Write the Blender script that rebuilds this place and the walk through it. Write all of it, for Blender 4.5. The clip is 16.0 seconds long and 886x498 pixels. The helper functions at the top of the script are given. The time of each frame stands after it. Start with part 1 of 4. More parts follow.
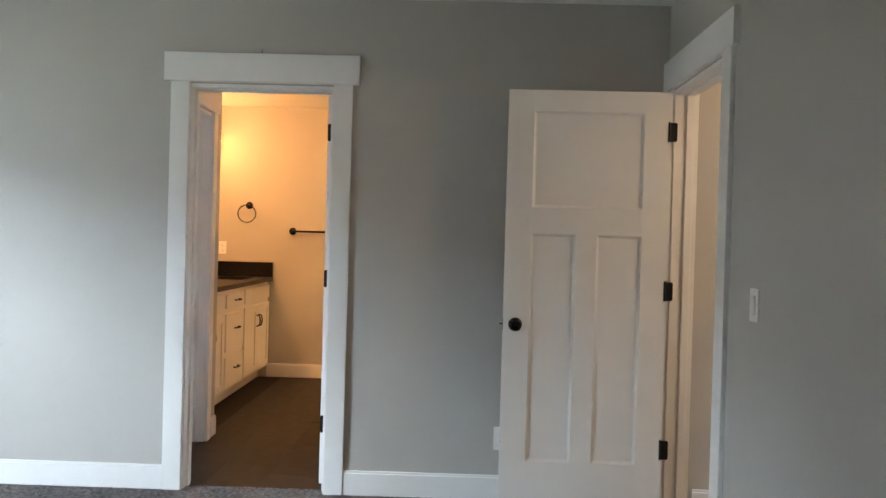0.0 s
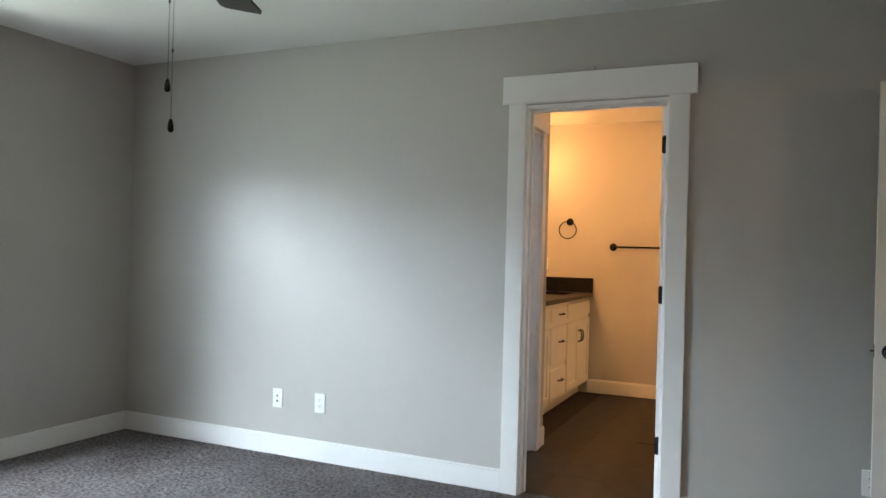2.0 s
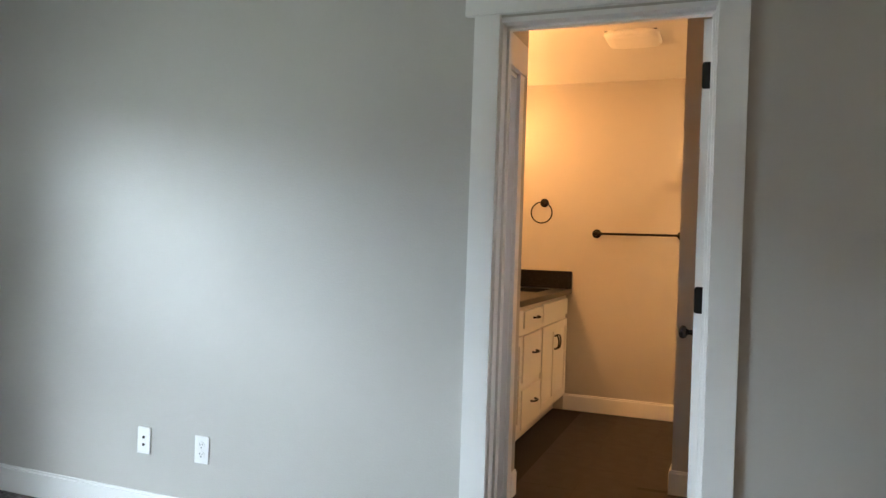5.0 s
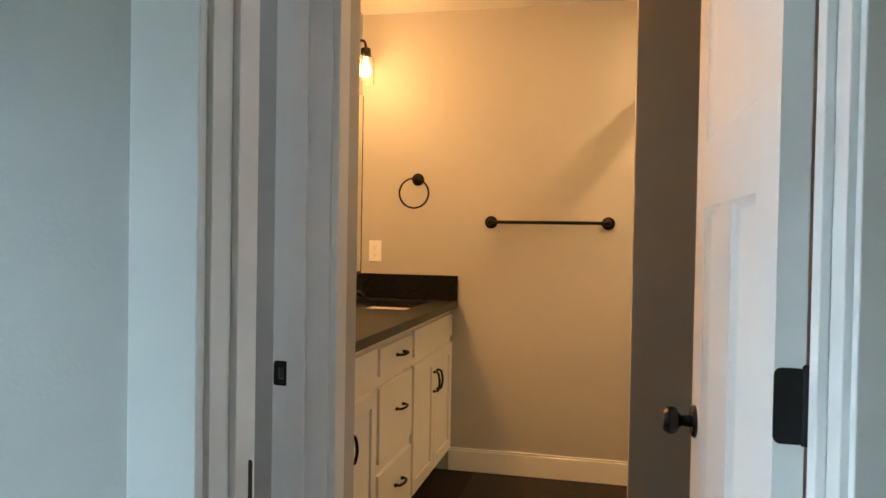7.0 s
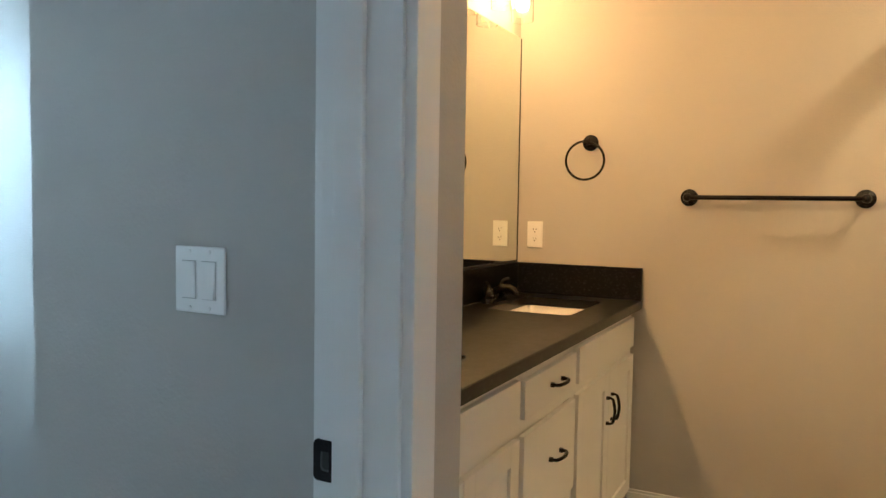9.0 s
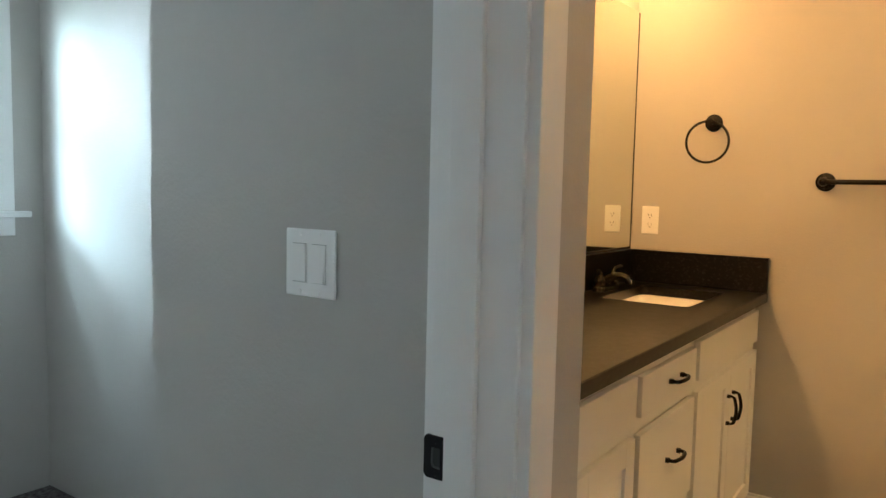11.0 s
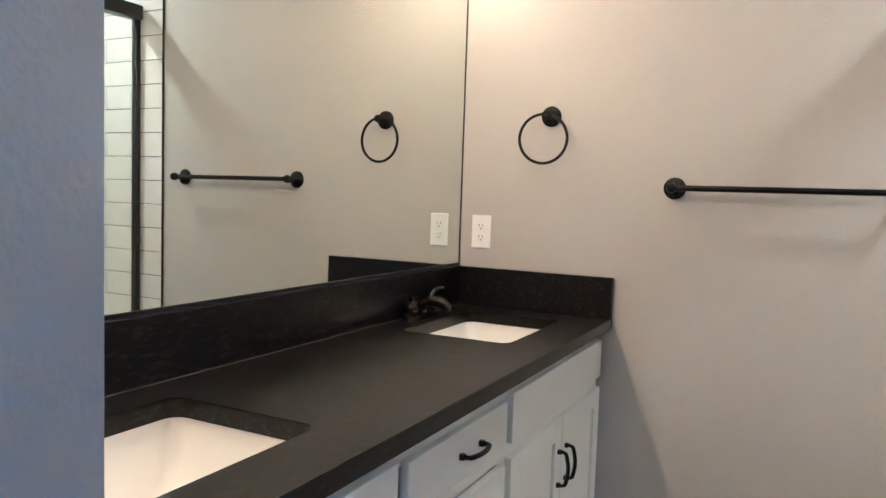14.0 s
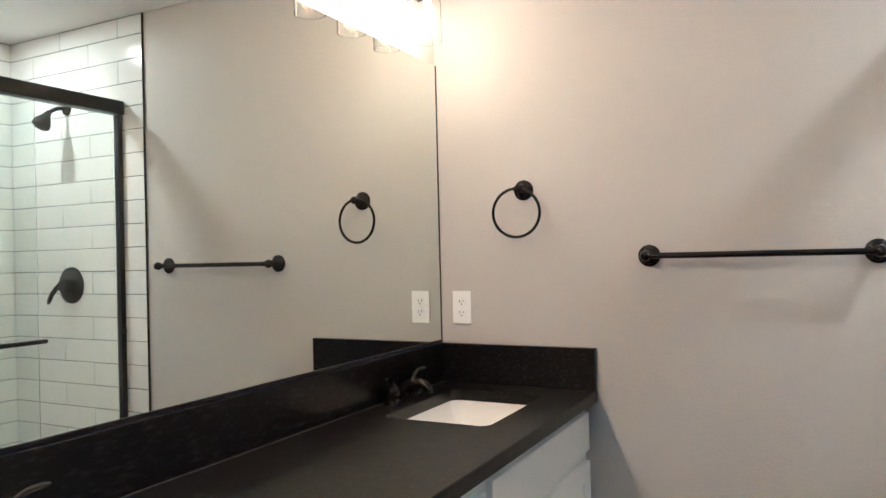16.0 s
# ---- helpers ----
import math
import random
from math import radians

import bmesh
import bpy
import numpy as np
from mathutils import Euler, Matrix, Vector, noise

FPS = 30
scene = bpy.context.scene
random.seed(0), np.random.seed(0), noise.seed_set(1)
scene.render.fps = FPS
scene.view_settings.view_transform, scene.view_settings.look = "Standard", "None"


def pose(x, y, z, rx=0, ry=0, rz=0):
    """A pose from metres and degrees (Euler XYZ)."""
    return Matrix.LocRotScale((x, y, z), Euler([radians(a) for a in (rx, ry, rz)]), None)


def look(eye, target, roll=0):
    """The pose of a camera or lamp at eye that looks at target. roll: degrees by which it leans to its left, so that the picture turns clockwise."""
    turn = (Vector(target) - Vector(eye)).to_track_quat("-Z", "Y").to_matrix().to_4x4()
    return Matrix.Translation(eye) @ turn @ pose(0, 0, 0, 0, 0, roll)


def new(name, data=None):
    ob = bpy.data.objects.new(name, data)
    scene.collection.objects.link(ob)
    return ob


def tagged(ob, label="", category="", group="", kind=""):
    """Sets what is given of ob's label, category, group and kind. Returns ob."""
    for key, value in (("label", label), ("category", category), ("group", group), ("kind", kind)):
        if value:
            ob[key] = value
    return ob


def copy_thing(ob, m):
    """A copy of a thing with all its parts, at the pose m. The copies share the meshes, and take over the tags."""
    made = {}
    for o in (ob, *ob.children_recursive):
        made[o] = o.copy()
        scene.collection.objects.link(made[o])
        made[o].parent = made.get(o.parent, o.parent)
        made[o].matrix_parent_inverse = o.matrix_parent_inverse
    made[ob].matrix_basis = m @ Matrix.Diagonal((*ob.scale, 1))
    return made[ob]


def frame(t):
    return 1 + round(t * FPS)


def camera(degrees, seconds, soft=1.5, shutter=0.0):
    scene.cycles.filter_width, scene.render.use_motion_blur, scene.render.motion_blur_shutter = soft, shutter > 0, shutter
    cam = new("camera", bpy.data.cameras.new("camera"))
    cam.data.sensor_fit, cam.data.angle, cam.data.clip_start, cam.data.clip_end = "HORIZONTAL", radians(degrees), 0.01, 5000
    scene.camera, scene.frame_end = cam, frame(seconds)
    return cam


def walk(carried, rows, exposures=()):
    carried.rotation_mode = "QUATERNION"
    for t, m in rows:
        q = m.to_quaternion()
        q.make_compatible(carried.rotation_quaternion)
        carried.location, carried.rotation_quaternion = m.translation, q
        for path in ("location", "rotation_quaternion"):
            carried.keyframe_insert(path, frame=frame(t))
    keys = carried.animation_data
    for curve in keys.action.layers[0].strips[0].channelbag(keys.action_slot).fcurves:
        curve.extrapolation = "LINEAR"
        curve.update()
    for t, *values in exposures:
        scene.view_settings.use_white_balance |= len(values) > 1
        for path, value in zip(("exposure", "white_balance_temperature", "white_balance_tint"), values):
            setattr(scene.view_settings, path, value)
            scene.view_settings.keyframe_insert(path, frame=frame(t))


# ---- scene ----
cam = camera(62.5, 16.0)
PATH = [
    (0, (-0.047, -0.155, 1.279), (-0.077, 1.844, 1.263), 1.6),
    (0.5, (-0.059, -0.16, 1.283), (-0.215, 1.834, 1.277), 1.6),
    (1, (-0.088, -0.165, 1.278), (-0.437, 1.805, 1.275), 1.5),
    (1.5, (-0.144, -0.155, 1.271), (-0.731, 1.756, 1.271), 1.5),
    (2, (-0.188, -0.168, 1.268), (-1.016, 1.652, 1.275), 1.5),
    (2.5, (-0.226, -0.188, 1.27), (-1.234, 1.539, 1.28), 1.5),
    (3, (-0.249, -0.19, 1.27), (-1.339, 1.487, 1.278), 1.5),
    (3.5, (-0.296, -0.123, 1.253), (-1.361, 1.57, 1.252), 1.6),
    (4, (-0.379, 0.166, 1.229), (-1.347, 1.916, 1.22), 1.7),
    (4.5, (-0.499, 0.565, 1.229), (-1.342, 2.378, 1.216), 1.8),
    (5, (-0.619, 1.018, 1.243), (-1.344, 2.882, 1.226), 1.9),
    (5.2, (-0.653, 1.203, 1.251), (-1.334, 3.084, 1.23), 2.0),
    (7.3, (-0.950, 2.900, 1.281), (-1.394, 4.849, 1.241), 0.9),
    (7.5, (-0.978, 3.024, 1.291), (-1.442, 4.938, 1.242), 0.9),
    (8, (-1.021, 3.278, 1.28), (-1.568, 5.200, 1.216), 1.0),
    (8.5, (-1.044, 3.442, 1.287), (-1.751, 5.311, 1.202), 0.9),
    (9, (-1.073, 3.513, 1.295), (-1.986, 5.289, 1.181), 0.9),
    (9.5, (-1.087, 3.536, 1.289), (-2.194, 5.196, 1.15), 1.0),
    (9.7, (-1.086, 3.537, 1.294), (-2.26, 5.149, 1.142), 1.1),
    (11.8, (-1.171, 3.654, 1.291), (-2.241, 5.334, 1.112), 2.1),
    (12, (-1.177, 3.699, 1.28), (-2.186, 5.419, 1.119), 1.8),
    (12.5, (-1.179, 3.877, 1.282), (-2.068, 5.662, 1.13), 2.1),
    (13, (-1.196, 4.052, 1.294), (-2.029, 5.865, 1.154), 2.2),
    (13.5, (-1.201, 4.172, 1.288), (-2.019, 5.992, 1.152), 2.2),
    (14, (-1.144, 4.222, 1.3), (-2.048, 6.001, 1.157), 1.9),
    (14.5, (-1.101, 4.238, 1.299), (-2.08, 5.977, 1.168), 0.8),
    (15, (-1.062, 4.252, 1.305), (-2.049, 5.989, 1.208), -0.6),
    (15.5, (-1.057, 4.261, 1.324), (-2.02, 6.014, 1.292), -1.2),
    (16, (-1.071, 4.262, 1.366), (-1.986, 6.041, 1.383), -1.4),
]
walk(cam, [(t, look(eye, target, roll)) for t, eye, target, roll in PATH],
     exposures=[(0.0, 1.32, 6550, 15), (1.0, 1.23, 6800, 16), (1.8, 1.16, 6600, 14), (3.0, 0.94, 6480, 13), (5.2, 1.06, 6480, 13), (7.3, 1.00, 5500, -2), (8.5, 1.18, 4500, -7), (9.7, 1.14, 5700, -4), (12.0, 1.18, 5250, -4),
                (12.7, 1.18, 4450, -6), (13.3, 1.26, 3450, -4), (14.0, 1.38, 3350, -2), (16.0, 1.26, 3300, -1)])

# ---- plan, in metres ----
W_X, E_X, N_Y, S_Y = -4.22, 1.0, 3.505, -0.75      # faces of the bedroom's walls
CEIL = 2.49
HALL_Y = N_Y + 0.115                                # bathroom side of the bedroom's north wall
FAR_Y = 6.57                                        # bathroom's far wall
VAN_X, MIR_X = -1.735, -2.276                        # vanity fronts, mirror wall
END_Y = 4.56                                        # where the vanity's recess begins
CLO_X = -1.575                                      # bathroom face of the closet's wall
SW_Y = END_Y - 0.115                                # closet wall with the switches
LIT_Y = 5.08                                        # closet's deep end
STUB_X, STUB_Y = -0.845, 4.915                        # wall in front of the shower
SH_X, SH_E = -0.645, 0.170                            # shower glass, shower back wall

# ---- light ----
world = bpy.data.worlds.new("sky")
scene.world = world
world.use_nodes = True
wn = world.node_tree
sky = wn.nodes.new("ShaderNodeTexSky")
sky.sky_type, sky.sun_disc = "NISHITA", False
sky.sun_elevation, sky.sun_rotation = radians(48), radians(100)
wn.links.new(sky.outputs[0], wn.nodes["Background"].inputs[0])
wn.nodes["Background"].inputs[1].default_value = 0.15


def lamp(name, kind, m, energy, colour, **more):
    d = bpy.data.lights.new(name, kind)
    d.energy, d.color = energy, colour
    for key, value in more.items():
        if key == "size":
            d.size = value
        elif key == "size_y":
            d.shape, d.size_y = "RECTANGLE", value
        elif key == "radius":
            d.shadow_soft_size = value
        elif key == "spread":
            d.spread = value
        elif key == "angle":
            d.angle = value
    ob = new(name, d)
    ob.matrix_world = m
    return ob


WARM = (1.0, 0.45, 0.14)
lamp("sun", "SUN", look((10, 3, 15), (0, 0, 0)), 3.6, (1, 0.97, 0.93), angle=radians(0.6))
# area lamp in place of the open western sky, the bright band above the trees
lamp("sky_daylight", "AREA", look((-7.9, -2.5, 3.22), (W_X, -2.5, 2.45)), 1030, (0.73, 0.89, 1.0), size=7.0, size_y=1.30)
# added lamp high outside for the sky above; lifts light bounced off the carpet
lamp("sky_overhead_fill", "AREA", look((-6.0, -0.4, 5.6), (-3.9, -0.4, 2.4)), 650, (0.80, 0.92, 1.0), size=4.8, size_y=2.0)
# added fill for bounce off the sunlit lawn and drive below the bedroom window
lamp("lawn_bounce_fill", "AREA", look((-5.55, 1.53, -0.06), (-3.9, 1.53, 1.8)), 72, (0.88, 1.0, 0.93), size=3.0, size_y=0.8)
# added lamp outside the closet window, in place of sky, lifting the switch wall
lamp("closet_window_fill", "AREA", look((W_X - 0.45, 4.72, 1.68), (W_X + 0.60, 3.62, 1.30)), 38, (0.93, 0.935, 1.0), size=0.95, size_y=0.90)
LIGHT_Y = (5.95, 6.16, 6.37)
LIGHT2_Y = (4.75, 4.96, 5.17)
for ly in LIGHT_Y + LIGHT2_Y:
    lamp("vanity_bulb", "POINT", Matrix.Translation((-2.19, ly, 2.125)), 1.4 if ly > 5.5 else 6.6, WARM, radius=0.022)
lamp("shower_downlight", "AREA", look((-0.265, 6.10, CEIL - 0.012), (-0.265, 6.10, 0)), 8.5, (1.0, 0.55, 0.23), size=0.085, size_y=0.085)
lamp("fan_bulb", "POINT", Matrix.Translation((-1.730, 1.362, 2.06)), 2.5, (1.0, 0.62, 0.28), radius=0.08)
lamp("hall_bulb", "POINT", Matrix.Translation((2.45, 2.35, 1.95)), 17.0, (1.0, 0.72, 0.46), radius=0.08)


# ---- materials ----
def material(name, colour, rough=0.5, metal=0.0, spots=0.0, spot_scale=8.0, grain=0.0, grain_scale=120.0, bump=0.0, bump_scale=90.0, coat=0.0, random_each=0.0, stretch=None, rough_var=0.0, bump_dist=0.002, spec=0.5):
    """A principled surface with mottling at two scales, relief and, if asked for, a shade of its own for each piece."""
    m = bpy.data.materials.new(name)
    m.use_nodes = True
    nt = m.node_tree
    b = nt.nodes["Principled BSDF"]
    b.inputs["Roughness"].default_value, b.inputs["Metallic"].default_value = rough, metal
    b.inputs["Specular IOR Level"].default_value = spec
    if coat:
        b.inputs["Coat Weight"].default_value = coat
    co = nt.nodes.new("ShaderNodeTexCoord")
    src = co.outputs["Object"]
    if stretch:
        mp = nt.nodes.new("ShaderNodeMapping")
        mp.inputs["Scale"].default_value = stretch
        nt.links.new(src, mp.inputs[0])
        src = mp.outputs[0]

    def noise_at(scale, detail=4.0):
        n = nt.nodes.new("ShaderNodeTexNoise")
        n.inputs["Scale"].default_value, n.inputs["Detail"].default_value = scale, detail
        nt.links.new(src, n.inputs["Vector"])
        return n.outputs["Fac"]

    def scaled(value, amount):
        a = nt.nodes.new("ShaderNodeMapRange")
        a.inputs["From Min"].default_value, a.inputs["From Max"].default_value = 0.3, 0.7
        a.inputs["To Min"].default_value, a.inputs["To Max"].default_value = 1 - amount, 1 + amount
        nt.links.new(value, a.inputs["Value"])
        return a.outputs[0]

    factors = []
    if spots:
        factors.append(scaled(noise_at(spot_scale), spots))
    if grain:
        factors.append(scaled(noise_at(grain_scale, 6.0), grain))
    if random_each:
        info = nt.nodes.new("ShaderNodeObjectInfo")
        a = nt.nodes.new("ShaderNodeMapRange")
        a.inputs["To Min"].default_value, a.inputs["To Max"].default_value = 1 - random_each, 1 + random_each
        nt.links.new(info.outputs["Random"], a.inputs["Value"])
        factors.append(a.outputs[0])
    base = nt.nodes.new("ShaderNodeRGB")
    base.outputs[0].default_value = (*colour, 1)
    out = base.outputs[0]
    for fac in factors:
        v = nt.nodes.new("ShaderNodeVectorMath")
        v.operation = "SCALE"
        nt.links.new(out, v.inputs[0])
        nt.links.new(fac, v.inputs["Scale"])
        out = v.outputs[0]
    nt.links.new(out, b.inputs["Base Color"])
    if rough_var:
        a = nt.nodes.new("ShaderNodeMapRange")
        a.inputs["To Min"].default_value, a.inputs["To Max"].default_value = rough - rough_var, rough + rough_var
        nt.links.new(noise_at(spot_scale * 2), a.inputs["Value"])
        nt.links.new(a.outputs[0], b.inputs["Roughness"])
    if bump:
        n = nt.nodes.new("ShaderNodeBump")
        n.inputs["Strength"].default_value, n.inputs["Distance"].default_value = bump, bump_dist
        nt.links.new(noise_at(bump_scale, 3.0), n.inputs["Height"])
        nt.links.new(n.outputs[0], b.inputs["Normal"])
    return m


def glowing(name, colour, strength):
    m = bpy.data.materials.new(name)
    m.use_nodes = True
    b = m.node_tree.nodes["Principled BSDF"]
    b.inputs["Base Color"].default_value = (*colour, 1)
    b.inputs["Emission Color"].default_value = (*colour, 1)
    b.inputs["Emission Strength"].default_value = strength
    return m


def glass(name, colour=(1, 1, 1), rough=0.0):
    m = bpy.data.materials.new(name)
    m.use_nodes = True
    b = m.node_tree.nodes["Principled BSDF"]
    b.inputs["Base Color"].default_value = (*colour, 1)
    b.inputs["Transmission Weight"].default_value, b.inputs["Roughness"].default_value, b.inputs["IOR"].default_value = 1.0, rough, 1.45
    return m


PAINT = material("grey_wall_paint", (0.470, 0.455, 0.428), 0.55, spots=0.015, spot_scale=2.5, bump=0.5, bump_scale=125, bump_dist=0.002)
CEILING = material("ceiling_paint", (0.72, 0.71, 0.69), 0.7, spots=0.02, spot_scale=2, bump=0.5, bump_scale=60, bump_dist=0.003)
TRIM = material("white_trim_paint", (0.80, 0.80, 0.79), 0.36, spots=0.012, spot_scale=5)
DOORW = material("white_door_paint", (0.79, 0.78, 0.76), 0.35, spots=0.012, spot_scale=6, bump=0.06, bump_scale=200, stretch=(1, 1, 0.10), bump_dist=0.0006)
CARPET = material("grey_carpet", (0.150, 0.136, 0.137), 0.95, spots=0.16, spot_scale=4.0, grain=0.55, grain_scale=52, bump=1.0, bump_scale=150, bump_dist=0.012, spec=0.2)
TILEF = material("dark_brown_floor_tile", (0.017, 0.011, 0.0075), 0.50, spots=0.18, spot_scale=6, grain=0.15, grain_scale=60, bump=0.12, bump_scale=50, random_each=0.05, rough_var=0.08, spec=0.30)
GROUTF = material("dark_floor_grout", (0.015, 0.010, 0.007), 0.6, spec=0.22, grain=0.2)
CABW = material("white_cabinet_paint", (0.79, 0.78, 0.75), 0.38, spots=0.012, spot_scale=5)
STONE = material("black_honed_stone", (0.0016, 0.0015, 0.0015), 0.30, spots=0.3, spot_scale=14, grain=0.5, grain_scale=120, bump=0.03, bump_scale=160, rough_var=0.035, spec=0.33, bump_dist=0.0005)


def flecks(m, colour, scale, low, high, stretch):
    """Pale mineral flecks over a stone's base colour."""
    nt = m.node_tree
    b = nt.nodes["Principled BSDF"]
    src = b.inputs["Base Color"].links[0].from_socket
    co, mp = nt.nodes.new("ShaderNodeTexCoord"), nt.nodes.new("ShaderNodeMapping")
    mp.inputs["Scale"].default_value = stretch
    n = nt.nodes.new("ShaderNodeTexNoise")
    n.inputs["Scale"].default_value, n.inputs["Detail"].default_value = scale, 5.0
    r = nt.nodes.new("ShaderNodeMapRange")
    r.inputs["From Min"].default_value, r.inputs["From Max"].default_value = low, high
    mix = nt.nodes.new("ShaderNodeMix")
    mix.data_type = "RGBA"
    mix.inputs["B"].default_value = (*colour, 1)
    nt.links.new(co.outputs["Object"], mp.inputs[0])
    nt.links.new(mp.outputs[0], n.inputs["Vector"])
    nt.links.new(n.outputs["Fac"], r.inputs["Value"])
    nt.links.new(r.outputs[0], mix.inputs["Factor"])
    nt.links.new(src, mix.inputs["A"])
    nt.links.new(mix.outputs["Result"], b.inputs["Base Color"])


flecks(STONE, (0.036, 0.034, 0.031), 85, 0.53, 0.80, (1.0, 0.40, 1.3))
BRONZE = material("oil_rubbed_bronze", (0.007, 0.0066, 0.0063), 0.20, metal=0.15, spots=0.25, spot_scale=30, rough_var=0.06, spec=0.42)
BLACK = material("black_hinge_metal", (0.014, 0.013, 0.013), 0.42, metal=0.6, spots=0.2, spot_scale=40)
FANM = material("dark_fan_blade", (0.035, 0.030, 0.028), 0.5, spots=0.15, spot_scale=8, stretch=(1, 8, 1))
PORCELAIN = material("white_porcelain", (0.84, 0.83, 0.80), 0.12, spots=0.01, coat=0.4)
PLASTIC = material("white_plastic", (0.86, 0.86, 0.85), 0.3, spots=0.008, spot_scale=20)
PLATEGAP = material("grey_plate_gap", (0.30, 0.30, 0.30), 0.6, spots=0.05)
SLOT = material("dark_slot", (0.03, 0.03, 0.03), 0.6, spots=0.1)
SUBWAY = material("white_glazed_tile", (0.66, 0.66, 0.645), 0.14, spots=0.02, spot_scale=7, bump=0.05, bump_scale=14, random_each=0.03, coat=0.3)
GROUTW = material("grey_grout", (0.035, 0.033, 0.031), 0.85, grain=0.15)
BLACKTRIM = material("black_edge_trim", (0.018, 0.017, 0.017), 0.38, metal=0.4, spots=0.15, spot_scale=25)
MIRROR = material("mirror_silver", (0.84, 0.875, 0.82), 0.012, metal=1.0)
PANE = glass("clear_pane", (0.97, 0.99, 0.98))
SHOWERGLASS = glass("shower_glass", (0.955, 0.99, 0.975))
SHADEGLASS = glass("lamp_glass", (1, 1, 1))
BULB = glowing("warm_bulb", WARM, 9.0)
BOWL = glowing("amber_bowl", (1.0, 0.60, 0.24), 1.3)
DOWN = glowing("downlight_lens", (1.0, 0.62, 0.30), 10.0)
VINYL = material("white_vinyl", (0.82, 0.83, 0.83), 0.3, spots=0.01)
GROUT_LINE = material("grey_caulk", (0.07, 0.068, 0.065), 0.6)
STEEL = material("bare_nail_steel", (0.06, 0.06, 0.06), 0.4, metal=0.8)


# ---- mesh helpers ----
def box(bm, x0, x1, y0, y1, z0, z1, m=None):
    got = bmesh.ops.create_cube(bm, size=1)["verts"]
    t = Matrix.Translation(((x0 + x1) / 2, (y0 + y1) / 2, (z0 + z1) / 2)) @ Matrix.Diagonal((x1 - x0, y1 - y0, z1 - z0, 1))
    bmesh.ops.transform(bm, matrix=(m @ t if m else t), verts=got)
    return got


def bev(bm, width=0.002, segments=2, angle=40):
    edges = [e for e in bm.edges if len(e.link_faces) == 2 and e.calc_face_angle(0) > radians(angle)]
    if edges:
        bmesh.ops.bevel(bm, geom=edges, offset=width, segments=segments, affect="EDGES", profile=0.5, clamp_overlap=True)
    return bm


def boxes(*sizes, bevel=0.0, segments=2):
    bm = bmesh.new()
    for size in sizes:
        box(bm, *size)
    if bevel:
        bev(bm, bevel, segments)
    return bm


def lathe(profile, steps=24, m=None):
    """A turned shape round z from (radius, height) rows."""
    bm = bmesh.new()
    rings = []
    for r, z in profile:
        rings.append([bm.verts.new((max(r, 1e-5) * math.cos(2 * math.pi * k / steps), max(r, 1e-5) * math.sin(2 * math.pi * k / steps), z)) for k in range(steps)])
    for a, b in zip(rings, rings[1:]):
        for k in range(steps):
            bm.faces.new((a[k], a[(k + 1) % steps], b[(k + 1) % steps], b[k]))
    bm.faces.new(rings[0][::-1])
    bm.faces.new(rings[-1])
    if m:
        bmesh.ops.transform(bm, matrix=m, verts=bm.verts)
    bmesh.ops.recalc_face_normals(bm, faces=bm.faces)
    return bm


def tube(points, radii, steps=12, bm=None, squash=1.0):
    """A pipe through points, round or flattened, closed at both ends."""
    bm = bm or bmesh.new()
    pts = [Vector(p) for p in points]
    if not hasattr(radii, "__len__"):
        radii = [radii] * len(pts)
    side = None
    rings = []
    for n, p in enumerate(pts):
        way = (pts[min(n + 1, len(pts) - 1)] - pts[max(n - 1, 0)]).normalized()
        if side is None:
            side = way.orthogonal().normalized() if abs(way.z) > 0.9 else way.cross(Vector((0, 0, 1))).normalized()
        side = (side - way * side.dot(way)).normalized()
        up = side.cross(way)
        rings.append([bm.verts.new(p + radii[n] * (side * math.cos(a) + up * squash * math.sin(a))) for a in (2 * math.pi * k / steps for k in range(steps))])
    for a, b in zip(rings, rings[1:]):
        for k in range(steps):
            bm.faces.new((a[k], a[(k + 1) % steps], b[(k + 1) % steps], b[k]))
    bm.faces.new(rings[0][::-1])
    bm.faces.new(rings[-1])
    bmesh.ops.recalc_face_normals(bm, faces=bm.faces)
    return bm


def curve_points(p0, p1, p2, p3, steps=10):
    p0, p1, p2, p3 = (Vector(p) for p in (p0, p1, p2, p3))
    return [((1 - t) ** 3) * p0 + 3 * t * (1 - t) ** 2 * p1 + 3 * t * t * (1 - t) * p2 + t ** 3 * p3 for t in (k / steps for k in range(steps + 1))]


def torus(major, minor, steps=48, around=10, m=None):
    bm = bmesh.new()
    rings = []
    for k in range(steps):
        a = 2 * math.pi * k / steps
        rings.append([bm.verts.new(((major + minor * math.cos(b)) * math.cos(a), minor * math.sin(b), (major + minor * math.cos(b)) * math.sin(a))) for b in (2 * math.pi * n / around for n in range(around))])
    for k in range(steps):
        a, b = rings[k], rings[(k + 1) % steps]
        for n in range(around):
            bm.faces.new((a[n], a[(n + 1) % around], b[(n + 1) % around], b[n]))
    if m:
        bmesh.ops.transform(bm, matrix=m, verts=bm.verts)
    bmesh.ops.recalc_face_normals(bm, faces=bm.faces)
    return bm


def rounded(x0, x1, y0, y1, r, z, steps=5):
    pts = []
    for cx, cy, a0 in ((x1 - r, y1 - r, 0), (x0 + r, y1 - r, 90), (x0 + r, y0 + r, 180), (x1 - r, y0 + r, 270)):
        for k in range(steps + 1):
            a = radians(a0 + 90 * k / steps)
            pts.append((cx + r * math.cos(a), cy + r * math.sin(a), z))
    return pts


